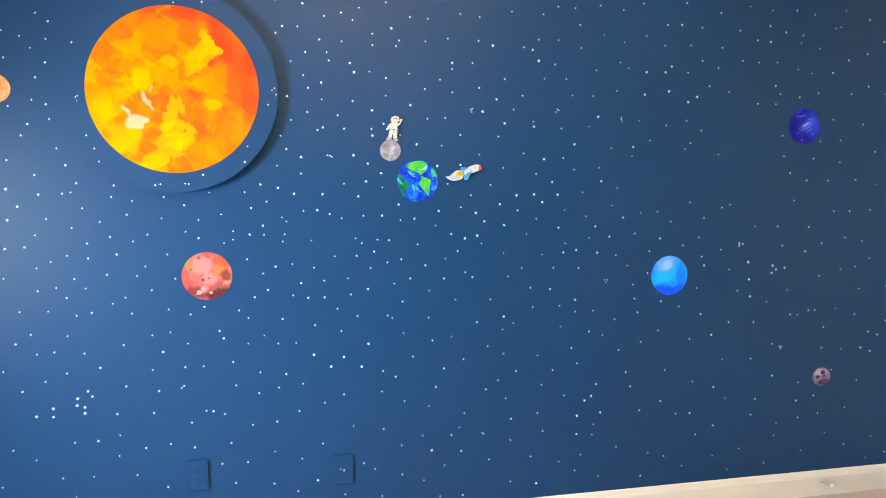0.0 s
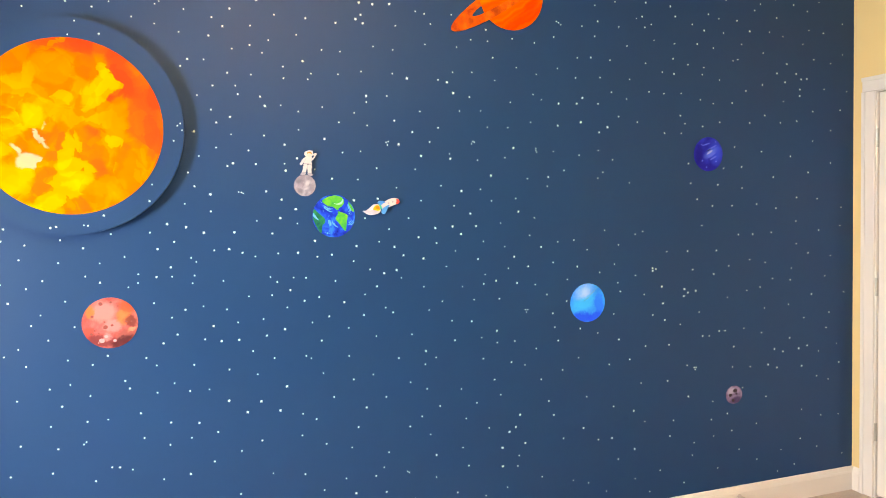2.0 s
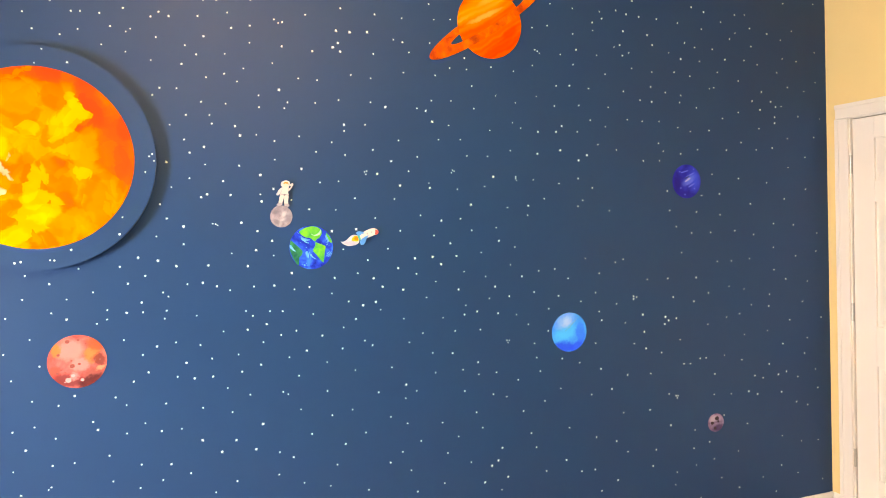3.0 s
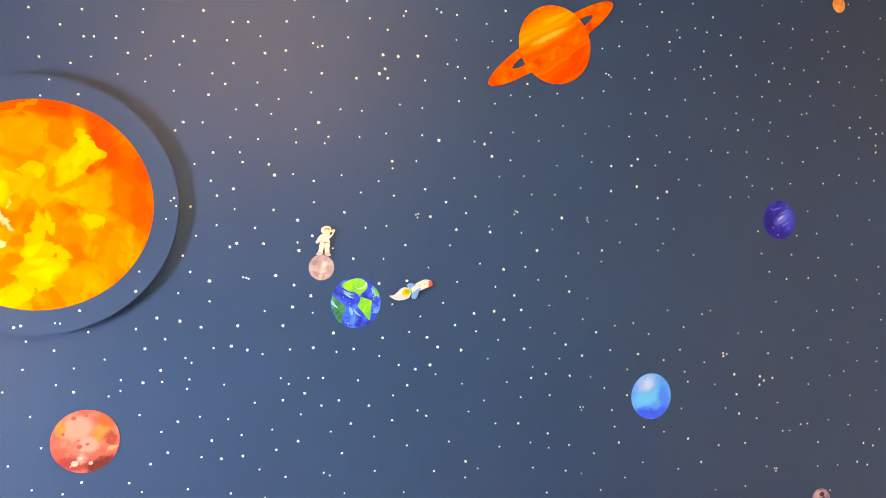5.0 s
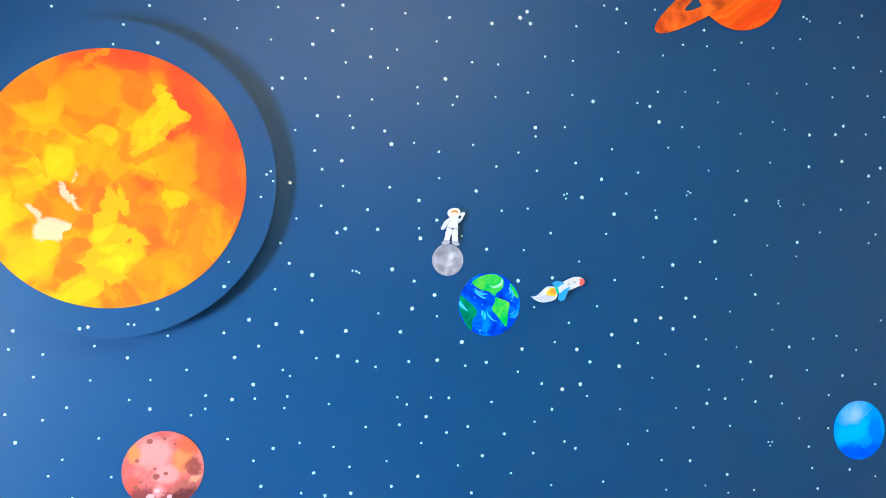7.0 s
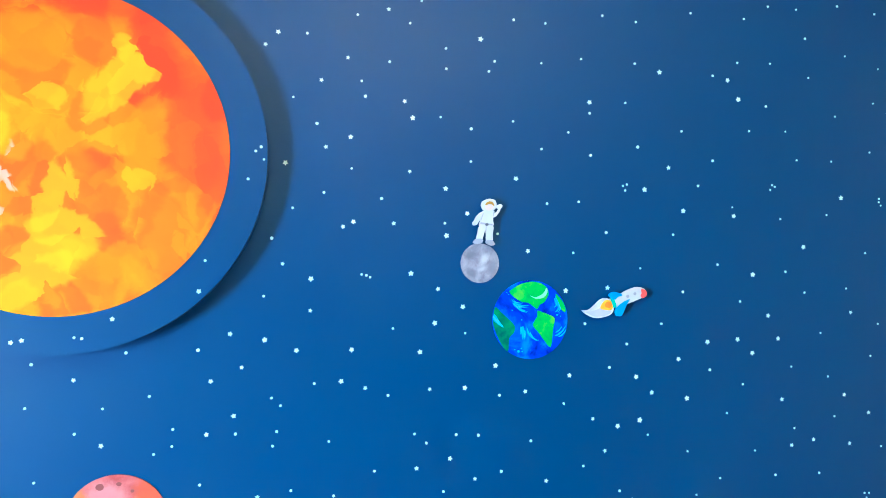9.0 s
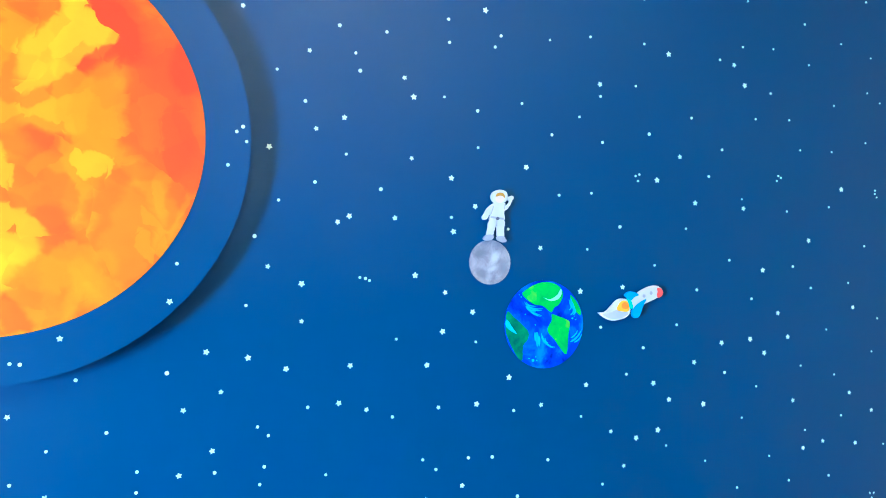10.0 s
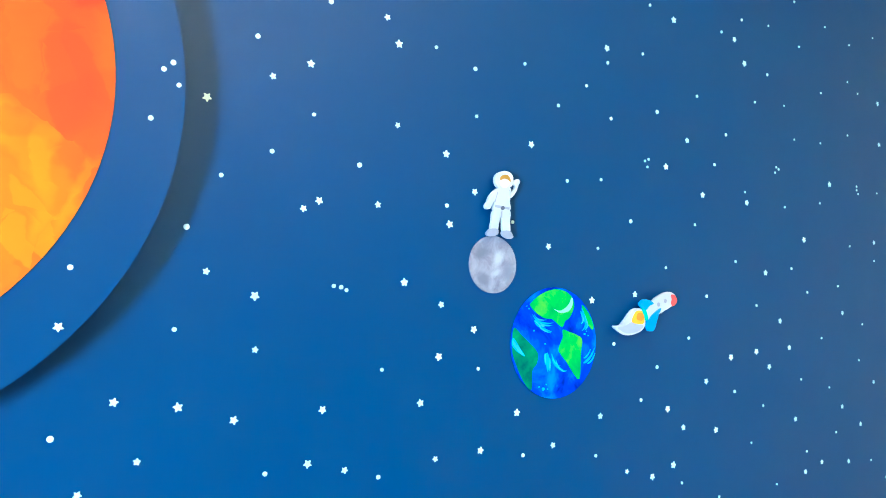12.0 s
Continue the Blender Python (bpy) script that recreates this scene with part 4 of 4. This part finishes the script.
STAR_ROWS.append(("B", [(1.578, 2.442), (1.603, 0.585), (1.764, 1.260), (1.841, 2.491), (1.972, 1.328), (2.060, 0.691), (2.099, 0.764), (2.113, 0.672), (2.115, 2.087), (2.149, 0.748), (2.163, 2.046), (2.174, 2.132), (2.189, 0.812), (2.229, 2.087), (2.245, 0.754), (2.251, 1.983), (2.252, 2.013), (2.259, 2.062), (2.263, 0.666), (2.294, 2.065), (2.296, 0.764)]))
STAR_ROWS.append(("C", [(-0.694, 1.443), (-0.553, 1.658), (-0.462, 1.888), (-0.450, 1.749), (-0.364, 1.946), (-0.334, 1.737), (-0.327, 1.337), (-0.143, 1.884), (-0.140, 1.245), (0.011, 1.844), (0.123, 1.832), (0.123, 1.924), (0.155, 1.664), (0.197, 1.421), (0.234, 1.852), (0.334, 1.531), (0.395, 1.356), (0.416, 1.824), (0.555, 1.951)]))
STAR_ROWS.append(("D", [(-1.200, 1.141), (-1.172, 1.431), (-1.121, 1.364), (-1.104, 1.263), (-1.100, 1.415), (-1.095, 1.133), (-1.064, 1.168), (-1.052, 1.288), (-1.045, 1.077), (-0.999, 1.348), (-0.988, 1.428), (-0.984, 1.211), (-0.959, 1.118), (-0.915, 1.296), (-0.866, 1.340), (-0.824, 1.443), (-0.783, 1.359), (-0.776, 1.249), (-0.743, 1.262), (-0.741, 1.294), (-0.693, 1.185), (-0.634, 1.127), (-0.626, 1.278), (-0.570, 1.544), (-0.557, 1.344), (-0.556, 1.250), (-0.548, 1.278), (-0.540, 1.328), (-0.540, 2.248), (-0.522, 1.037), (-0.522, 1.161), (-0.512, 1.718), (-0.508, 1.940), (-0.479, 2.070), (-0.474, 1.368), (-0.447, 1.252), (-0.444, 2.224), (-0.439, 1.144), (-0.401, 1.091), (-0.394, 1.798), (-0.377, 1.583), (-0.377, 2.113), (-0.371, 1.977), (-0.367, 1.581)]))
STAR_ROWS.append(("D", [(-0.360, 1.577), (-0.357, 1.187), (-0.351, 0.977), (-0.315, 1.472), (-0.313, 2.019), (-0.308, 2.200), (-0.307, 1.097), (-0.274, 1.256), (-0.269, 2.101), (-0.250, 1.236), (-0.244, 2.149), (-0.219, 2.244), (-0.216, 1.135), (-0.208, 1.907), (-0.203, 1.686), (-0.194, 2.009), (-0.194, 2.052), (-0.187, 1.249), (-0.164, 1.457), (-0.145, 1.815), (-0.139, 2.173), (-0.102, 2.007), (-0.093, 1.325), (-0.090, 1.663), (-0.089, 2.029), (-0.051, 1.902), (-0.045, 2.120), (-0.026, 1.226), (0.015, 2.029), (0.020, 1.036), (0.021, 1.727), (0.026, 2.116), (0.049, 1.300), (0.073, 1.881), (0.078, 1.621), (0.090, 1.165), (0.093, 1.731), (0.101, 1.468), (0.106, 2.042), (0.130, 0.994), (0.155, 1.372), (0.158, 2.140), (0.172, 1.106), (0.207, 1.949)]))
STAR_ROWS.append(("D", [(0.232, 2.037), (0.233, 1.585), (0.237, 2.130), (0.251, 2.225), (0.278, 0.989), (0.280, 1.462), (0.314, 1.658), (0.335, 2.285), (0.341, 1.889), (0.354, 1.083), (0.371, 2.157), (0.378, 1.767), (0.397, 2.238), (0.413, 1.115), (0.421, 1.590), (0.422, 2.017), (0.452, 1.031), (0.462, 0.949), (0.475, 1.506), (0.485, 2.049), (0.486, 2.279), (0.505, 2.151), (0.552, 1.112), (0.568, 2.183), (0.581, 0.949), (0.593, 1.571), (0.641, 1.522), (0.642, 2.180), (0.651, 0.922), (0.663, 2.113), (0.665, 1.108), (0.732, 0.922), (0.752, 1.529), (0.752, 2.194), (0.831, 0.880), (0.854, 2.181), (0.887, 1.112), (0.914, 1.028), (0.919, 1.248), (0.922, 0.966), (0.944, 1.337), (0.944, 2.209), (0.958, 2.275), (0.969, 2.270)]))
STAR_ROWS.append(("D", [(0.979, 2.262), (0.981, 1.076), (0.981, 1.644), (0.987, 1.171), (1.022, 1.341), (1.034, 0.821), (1.044, 2.040), (1.055, 1.709), (1.055, 2.126), (1.080, 2.261), (1.086, 1.296), (1.132, 0.923), (1.141, 2.220), (1.144, 2.352), (1.145, 1.608), (1.146, 1.192), (1.150, 1.728), (1.152, 1.931), (1.164, 2.045), (1.170, 1.633), (1.175, 1.378), (1.215, 1.002), (1.215, 2.120), (1.219, 1.982), (1.220, 1.687), (1.221, 1.225), (1.237, 1.140), (1.243, 1.310), (1.254, 1.876), (1.261, 2.266), (1.295, 1.954), (1.301, 2.185), (1.304, 1.584), (1.312, 2.040), (1.328, 1.168), (1.329, 1.354), (1.348, 1.853), (1.351, 2.306), (1.394, 2.113)]))
STAR_ROWS.append(("E", [(0.197, 1.766), (0.202, 1.756), (0.206, 1.769), (0.241, 1.222), (0.335, 1.180), (0.434, 1.258), (0.462, 1.719), (0.476, 1.320), (0.502, 1.170), (0.510, 1.893), (0.560, 1.759), (0.565, 1.770), (0.569, 2.050), (0.572, 1.766), (0.584, 1.692), (0.601, 1.354), (0.604, 1.214), (0.604, 1.894), (0.631, 1.828), (0.669, 2.021), (0.680, 1.428), (0.696, 1.327), (0.706, 1.701), (0.710, 1.235), (0.723, 1.826), (0.737, 1.932), (0.769, 2.076), (0.784, 1.053), (0.789, 1.042), (0.796, 1.052), (0.807, 1.611), (0.812, 1.370), (0.828, 1.849), (0.833, 1.158), (0.835, 1.444), (0.842, 1.966), (0.849, 1.731), (0.850, 1.739), (0.854, 1.723), (0.859, 2.049), (0.880, 1.944), (0.900, 1.577), (0.931, 1.726), (0.959, 2.078)]))
STAR_ROWS.append(("F", [(-1.600, 0.356), (-1.573, 0.793), (-1.556, 0.494), (-1.526, 0.894), (-1.518, 1.567), (-1.510, 2.024), (-1.508, 1.929), (-1.506, 1.013), (-1.503, 1.759), (-1.479, 0.450), (-1.473, 0.927), (-1.466, 1.655), (-1.456, 0.852), (-1.452, 2.006), (-1.440, 1.173), (-1.439, 1.294), (-1.432, 0.748), (-1.429, 1.513), (-1.424, 1.782), (-1.419, 1.965), (-1.409, 1.011), (-1.408, 1.862), (-1.398, 1.353), (-1.396, 0.857), (-1.396, 2.088), (-1.391, 0.372), (-1.391, 1.195), (-1.377, 1.098), (-1.369, 1.714), (-1.366, 1.998), (-1.357, 0.775), (-1.350, 1.609), (-1.348, 0.297), (-1.348, 0.916), (-1.343, 0.507), (-1.340, 1.445), (-1.334, 1.216), (-1.314, 1.129), (-1.314, 1.318), (-1.313, 0.991), (-1.311, 1.449), (-1.293, 0.847), (-1.290, 1.482), (-1.282, 0.369)]))
STAR_ROWS.append(("F", [(-1.277, 1.092), (-1.274, 1.390), (-1.264, 1.260), (-1.263, 1.204), (-1.260, 1.000), (-1.216, 1.339), (-1.188, 0.443), (-1.185, 1.031), (-1.183, 1.282), (-1.182, 0.523), (-1.154, 0.872), (-1.152, 0.712), (-1.140, 1.053), (-1.127, 0.362), (-1.119, 0.991), (-1.057, 0.602), (-1.054, 0.770), (-1.050, 0.904), (-1.000, 0.475), (-0.987, 1.001), (-0.984, 0.913), (-0.953, 2.311), (-0.952, 0.693), (-0.943, 0.701), (-0.936, 0.774), (-0.927, 2.256), (-0.922, 0.866), (-0.920, 0.554), (-0.908, 0.978), (-0.868, 0.774), (-0.868, 2.354), (-0.864, 0.597), (-0.844, 2.241), (-0.806, 2.322), (-0.804, 0.909), (-0.796, 0.579), (-0.788, 2.262), (-0.778, 2.323), (-0.775, 0.461), (-0.758, 0.784), (-0.750, 0.691), (-0.729, 0.986), (-0.718, 2.321), (-0.717, 2.213)]))
STAR_ROWS.append(("F", [(-0.715, 0.378), (-0.714, 2.388), (-0.698, 0.854), (-0.695, 0.955), (-0.691, 0.528), (-0.686, 2.278), (-0.663, 0.654), (-0.656, 0.737), (-0.642, 2.343), (-0.641, 2.192), (-0.638, 2.414), (-0.637, 0.883), (-0.637, 2.262), (-0.622, 2.272), (-0.609, 0.413), (-0.587, 0.671), (-0.584, 0.848), (-0.565, 0.945), (-0.560, 2.166), (-0.554, 2.319), (-0.523, 0.241), (-0.516, 0.847), (-0.510, 0.570), (-0.504, 0.374), (-0.492, 0.681), (-0.420, 0.430), (-0.409, 0.597), (-0.396, 2.331), (-0.338, 0.886), (-0.336, 0.209), (-0.332, 0.627), (-0.296, 0.493), (-0.293, 2.349), (-0.272, 0.943), (-0.258, 0.334), (-0.212, 0.306), (-0.208, 2.402), (-0.184, 0.188), (-0.180, 2.472), (-0.179, 0.628), (-0.174, 0.472), (-0.173, 0.713), (-0.151, 0.940), (-0.132, 0.929)]))
STAR_ROWS.append(("F", [(-0.126, 2.335), (-0.122, 1.069), (-0.121, 2.421), (-0.111, 2.323), (-0.101, 0.397), (-0.100, 0.272), (-0.096, 2.327), (-0.092, 1.167), (-0.087, 0.865), (-0.086, 0.582), (-0.049, 0.766), (-0.013, 0.431), (-0.010, 0.239), (-0.009, 2.360), (-0.008, 2.481), (0.015, 0.554), (0.017, 0.924), (0.032, 0.828), (0.044, 0.633), (0.059, 0.164), (0.067, 2.428), (0.079, 0.297), (0.109, 0.424), (0.112, 0.840), (0.127, 2.393), (0.143, 0.455), (0.150, 0.352), (0.156, 0.160), (0.162, 0.743), (0.165, 0.514), (0.185, 2.444), (0.194, 2.460), (0.220, 0.896), (0.241, 0.423), (0.248, 0.418), (0.258, 0.609), (0.262, 2.379), (0.266, 0.792), (0.270, 0.305), (0.305, 2.475), (0.310, 0.645), (0.321, 2.464), (0.331, 0.860), (0.335, 0.757)]))
STAR_ROWS.append(("F", [(0.344, 0.565), (0.364, 0.200), (0.364, 0.382), (0.372, 2.371), (0.378, 2.459), (0.378, 0.884), (0.389, 0.679), (0.455, 0.302), (0.484, 0.491), (0.484, 0.741), (0.488, 2.434), (0.502, 0.613), (0.507, 2.373), (0.508, 0.410), (0.552, 0.674), (0.578, 2.379), (0.582, 0.269), (0.586, 0.860), (0.604, 0.560), (0.635, 0.765), (0.655, 0.222), (0.661, 0.697), (0.681, 0.291), (0.714, 0.832), (0.732, 0.377), (0.739, 0.422), (0.763, 0.189), (0.776, 0.814), (0.846, 0.313), (0.886, 0.644), (0.948, 2.368), (0.953, 0.470), (0.955, 0.775), (0.997, 0.274), (1.020, 2.380), (1.037, 2.474), (1.071, 0.643), (1.073, 0.252), (1.120, 2.545), (1.127, 0.442), (1.146, 2.461), (1.162, 0.200), (1.187, 0.776), (1.206, 0.583)]))
STAR_ROWS.append(("F", [(1.226, 0.339), (1.244, 2.373), (1.280, 2.455), (1.312, 0.235), (1.350, 0.675), (1.359, 2.564), (1.367, 0.495), (1.368, 1.365), (1.372, 1.079), (1.376, 0.843), (1.410, 1.987), (1.416, 0.982), (1.426, 2.284), (1.439, 2.216), (1.445, 0.256), (1.480, 2.076), (1.488, 1.981), (1.489, 1.804), (1.491, 0.670), (1.494, 1.268), (1.500, 0.837), (1.520, 0.482), (1.538, 2.137), (1.547, 2.204), (1.562, 0.927), (1.573, 1.883), (1.574, 0.178), (1.577, 1.804), (1.579, 1.983), (1.598, 0.732), (1.598, 1.848), (1.606, 1.265), (1.615, 1.666), (1.617, 2.113), (1.622, 0.303), (1.626, 1.576), (1.632, 0.361), (1.633, 1.178), (1.636, 0.719), (1.642, 0.708), (1.642, 2.294), (1.647, 0.718), (1.660, 1.502), (1.666, 0.977)]))
STAR_ROWS.append(("F", [(1.668, 2.207), (1.682, 1.956), (1.685, 0.863), (1.685, 1.380), (1.693, 2.432), (1.693, 2.579), (1.694, 1.835), (1.694, 2.070), (1.702, 2.103), (1.721, 0.860), (1.730, 0.460), (1.730, 2.344), (1.739, 0.545), (1.742, 0.379), (1.744, 1.469), (1.749, 1.150), (1.752, 1.939), (1.756, 2.193), (1.764, 0.221), (1.772, 2.509), (1.775, 1.566), (1.777, 0.879), (1.787, 2.326), (1.788, 1.855), (1.788, 2.048), (1.807, 1.642), (1.811, 0.878), (1.812, 2.263), (1.821, 0.478), (1.826, 1.036), (1.827, 2.412), (1.834, 1.184), (1.846, 0.393), (1.853, 0.700), (1.854, 1.467), (1.858, 1.944), (1.860, 0.797), (1.864, 2.138), (1.869, 1.740), (1.887, 2.322), (1.889, 1.329), (1.891, 2.144), (1.910, 1.647), (1.911, 1.548)]))
STAR_ROWS.append(("F", [(1.913, 2.216), (1.919, 0.881), (1.936, 2.001), (1.937, 1.061), (1.939, 2.451), (1.954, 1.207), (1.955, 0.691), (1.957, 1.853), (1.988, 2.375), (1.989, 0.410), (1.992, 0.233), (1.996, 1.470), (2.014, 1.072), (2.020, 2.489), (2.021, 2.405), (2.022, 0.850), (2.024, 1.718), (2.031, 2.031), (2.035, 2.180), (2.040, 0.969), (2.044, 1.189), (2.044, 1.888), (2.047, 0.536), (2.072, 2.278), (2.079, 2.493), (2.080, 1.332), (2.087, 1.109), (2.093, 1.596), (2.108, 1.447), (2.109, 2.431), (2.115, 2.346), (2.135, 1.854), (2.151, 2.261), (2.154, 1.956), (2.182, 0.976), (2.193, 1.096), (2.195, 1.695), (2.200, 1.153), (2.214, 2.411), (2.228, 1.381), (2.230, 1.271), (2.232, 1.496), (2.233, 1.863), (2.261, 2.641)]))
STAR_ROWS.append(("F", [(2.270, 2.228), (2.277, 0.904), (2.296, 2.386), (2.302, 1.615), (2.302, 1.222), (2.306, 2.296), (2.317, 2.563), (2.323, 1.018), (2.330, 1.767), (2.330, 1.909), (2.336, 2.158), (2.357, 1.486), (2.357, 0.606), (2.367, 2.433), (2.368, 1.332), (2.369, 0.730), (2.394, 2.286), (2.399, 2.017), (2.407, 1.103), (2.415, 0.844), (2.429, 0.582), (2.434, 0.920), (2.440, 1.818), (2.440, 1.203), (2.440, 1.660), (2.440, 2.142), (2.483, 0.757), (2.497, 0.662), (2.499, 1.917), (2.501, 1.349), (2.508, 1.440), (2.511, 2.335), (2.514, 2.187), (2.527, 1.016), (2.541, 2.008)]))
PANEL_STARS = {"E": [(-1.266, 1.790), (-1.263, 1.776), (-1.260, 1.794)], "D": [(-1.237, 1.654), (-1.199, 1.560), (-0.920, 2.133), (-0.904, 1.478), (-0.896, 2.180), (-0.891, 1.476)], "C": [(-1.212, 1.607), (-0.675, 1.615), (-0.595, 1.770), (-0.580, 1.824), (-0.570, 1.832), (-0.565, 1.808)], "B": [(-1.009, 1.473), (-0.991, 1.476), (-0.839, 1.510), (-0.821, 2.139)], "A": [(-0.687, 1.557)]}

SIZES = {"A": 0.0056, "B": 0.0046, "C": 0.0032, "D": 0.0027, "E": 0.0023}
NAMES = {"A": ("star_sticker", "cream five-pointed glow star sticker on navy wall", "star stickers"),
         "B": ("star_sticker", "small cream five-pointed glow star sticker on navy wall", "star stickers"),
         "C": ("dot_sticker", "round cream glow dot sticker on navy wall", "dot stickers"),
         "D": ("dot_sticker", "small round cream glow dot sticker on navy wall", "dot stickers"),
         "E": ("dot_sticker", "tiny round cream glow dot sticker on navy wall", "dot stickers")}


def star_mesh(kind):
    r = SIZES[kind]
    if kind in "AB":
        pts = []
        for i in range(5):
            a = math.pi / 2 + 2 * math.pi * i / 5
            for da, rr in ((-0.10, 0.97), (0.10, 0.97), (math.pi / 5, 0.56)):
                pts.append((r * rr * math.cos(a + da), r * rr * math.sin(a + da)))
    else:
        pts = ring_pts(r, n=14)
    bm = plate(pts, 0.0, -0.0012)
    me = bpy.data.meshes.new(NAMES[kind][0])
    bm.to_mesh(me)
    bm.free()
    me.materials.append(STICKER)
    return me


MESHES = {k: star_mesh(k) for k in SIZES}


def stick(kind, x, y, z):
    name, label, group = NAMES[kind]
    ob = new(name, MESHES[kind])
    ob.location = (x, y, z)
    s = random.uniform(0.9, 1.1)
    ob.rotation_euler, ob.scale = (0, random.uniform(0, 6.28), 0), (s, 1, s)
    tagged(ob, label, "star sticker" if kind in "AB" else "dot sticker", group)


taken, far_dots = [], []
for kind, spots_xy in STAR_ROWS:
    for x, z in spots_xy:
        if kind == "F":
            far_dots.append((x, z))
        else:
            stick(kind, x, 0.0, z)
        taken.append((x, z))
for kind, spots_xy in PANEL_STARS.items():
    for x, z in spots_xy:
        stick("D" if kind == "C" else kind, x, -PANEL_D, z)


stick("D", -0.353, -0.0105, 0.322)


def scattered_dots():
    """The many tiny dots over the rest of the wall, too many to count, strewn evenly with chance gaps."""
    bm = bmesh.new()
    discs = [((-0.022, 1.481), 0.1), ((-0.843, 1.1245), 0.105), (SUN_AT, PANEL_R + 0.015), ((1.084, 1.062), 0.1), ((1.723, 1.708), 0.092), ((1.859, 0.565), 0.055), ((0.752, 2.372), 0.165), ((0.98, 2.52), 0.06), ((0.53, 2.24), 0.06), ((2.091, 2.606), 0.045), ((-1.541, 1.821), 0.06), ((-0.902, 0.344), 0.075), ((-0.341, 0.317), 0.075)]
    near = np.array(taken)
    for x, z in far_dots:
        plate(ring_pts(random.choice((0.0025, 0.0029, 0.0033)), n=10, cx=x, cz=z), 0.0, -0.0010, 0.0, bm)
    for _ in range(7000):
        x, z = random.uniform(X_LEFT + 0.05, X_RIGHT - 0.02), random.uniform(0.15, CEIL - 0.03)
        if (-1.22 < x < 1.42 and 0.97 < z < 2.22) or (x > 1.15 and 0.62 < z < 2.45) or any(math.hypot(x - c[0], z - c[1]) < r for c, r in discs):
            continue
        gap = random.choice((0.10, 0.115, 0.13))
        if np.min((near[:, 0] - x) ** 2 + (near[:, 1] - z) ** 2) < gap * gap:
            continue
        near = np.vstack([near, (x, z)])
        plate(ring_pts(random.choice((0.0025, 0.0028, 0.0032)), n=10, cx=x, cz=z), 0.0, -0.0010, 0.0, bm)
    ob = part("dot_stickers", bm, STICKER)
    tagged(ob, "many tiny cream glow dots strewn over navy wall", "dot stickers", kind="stuff")


scattered_dots()
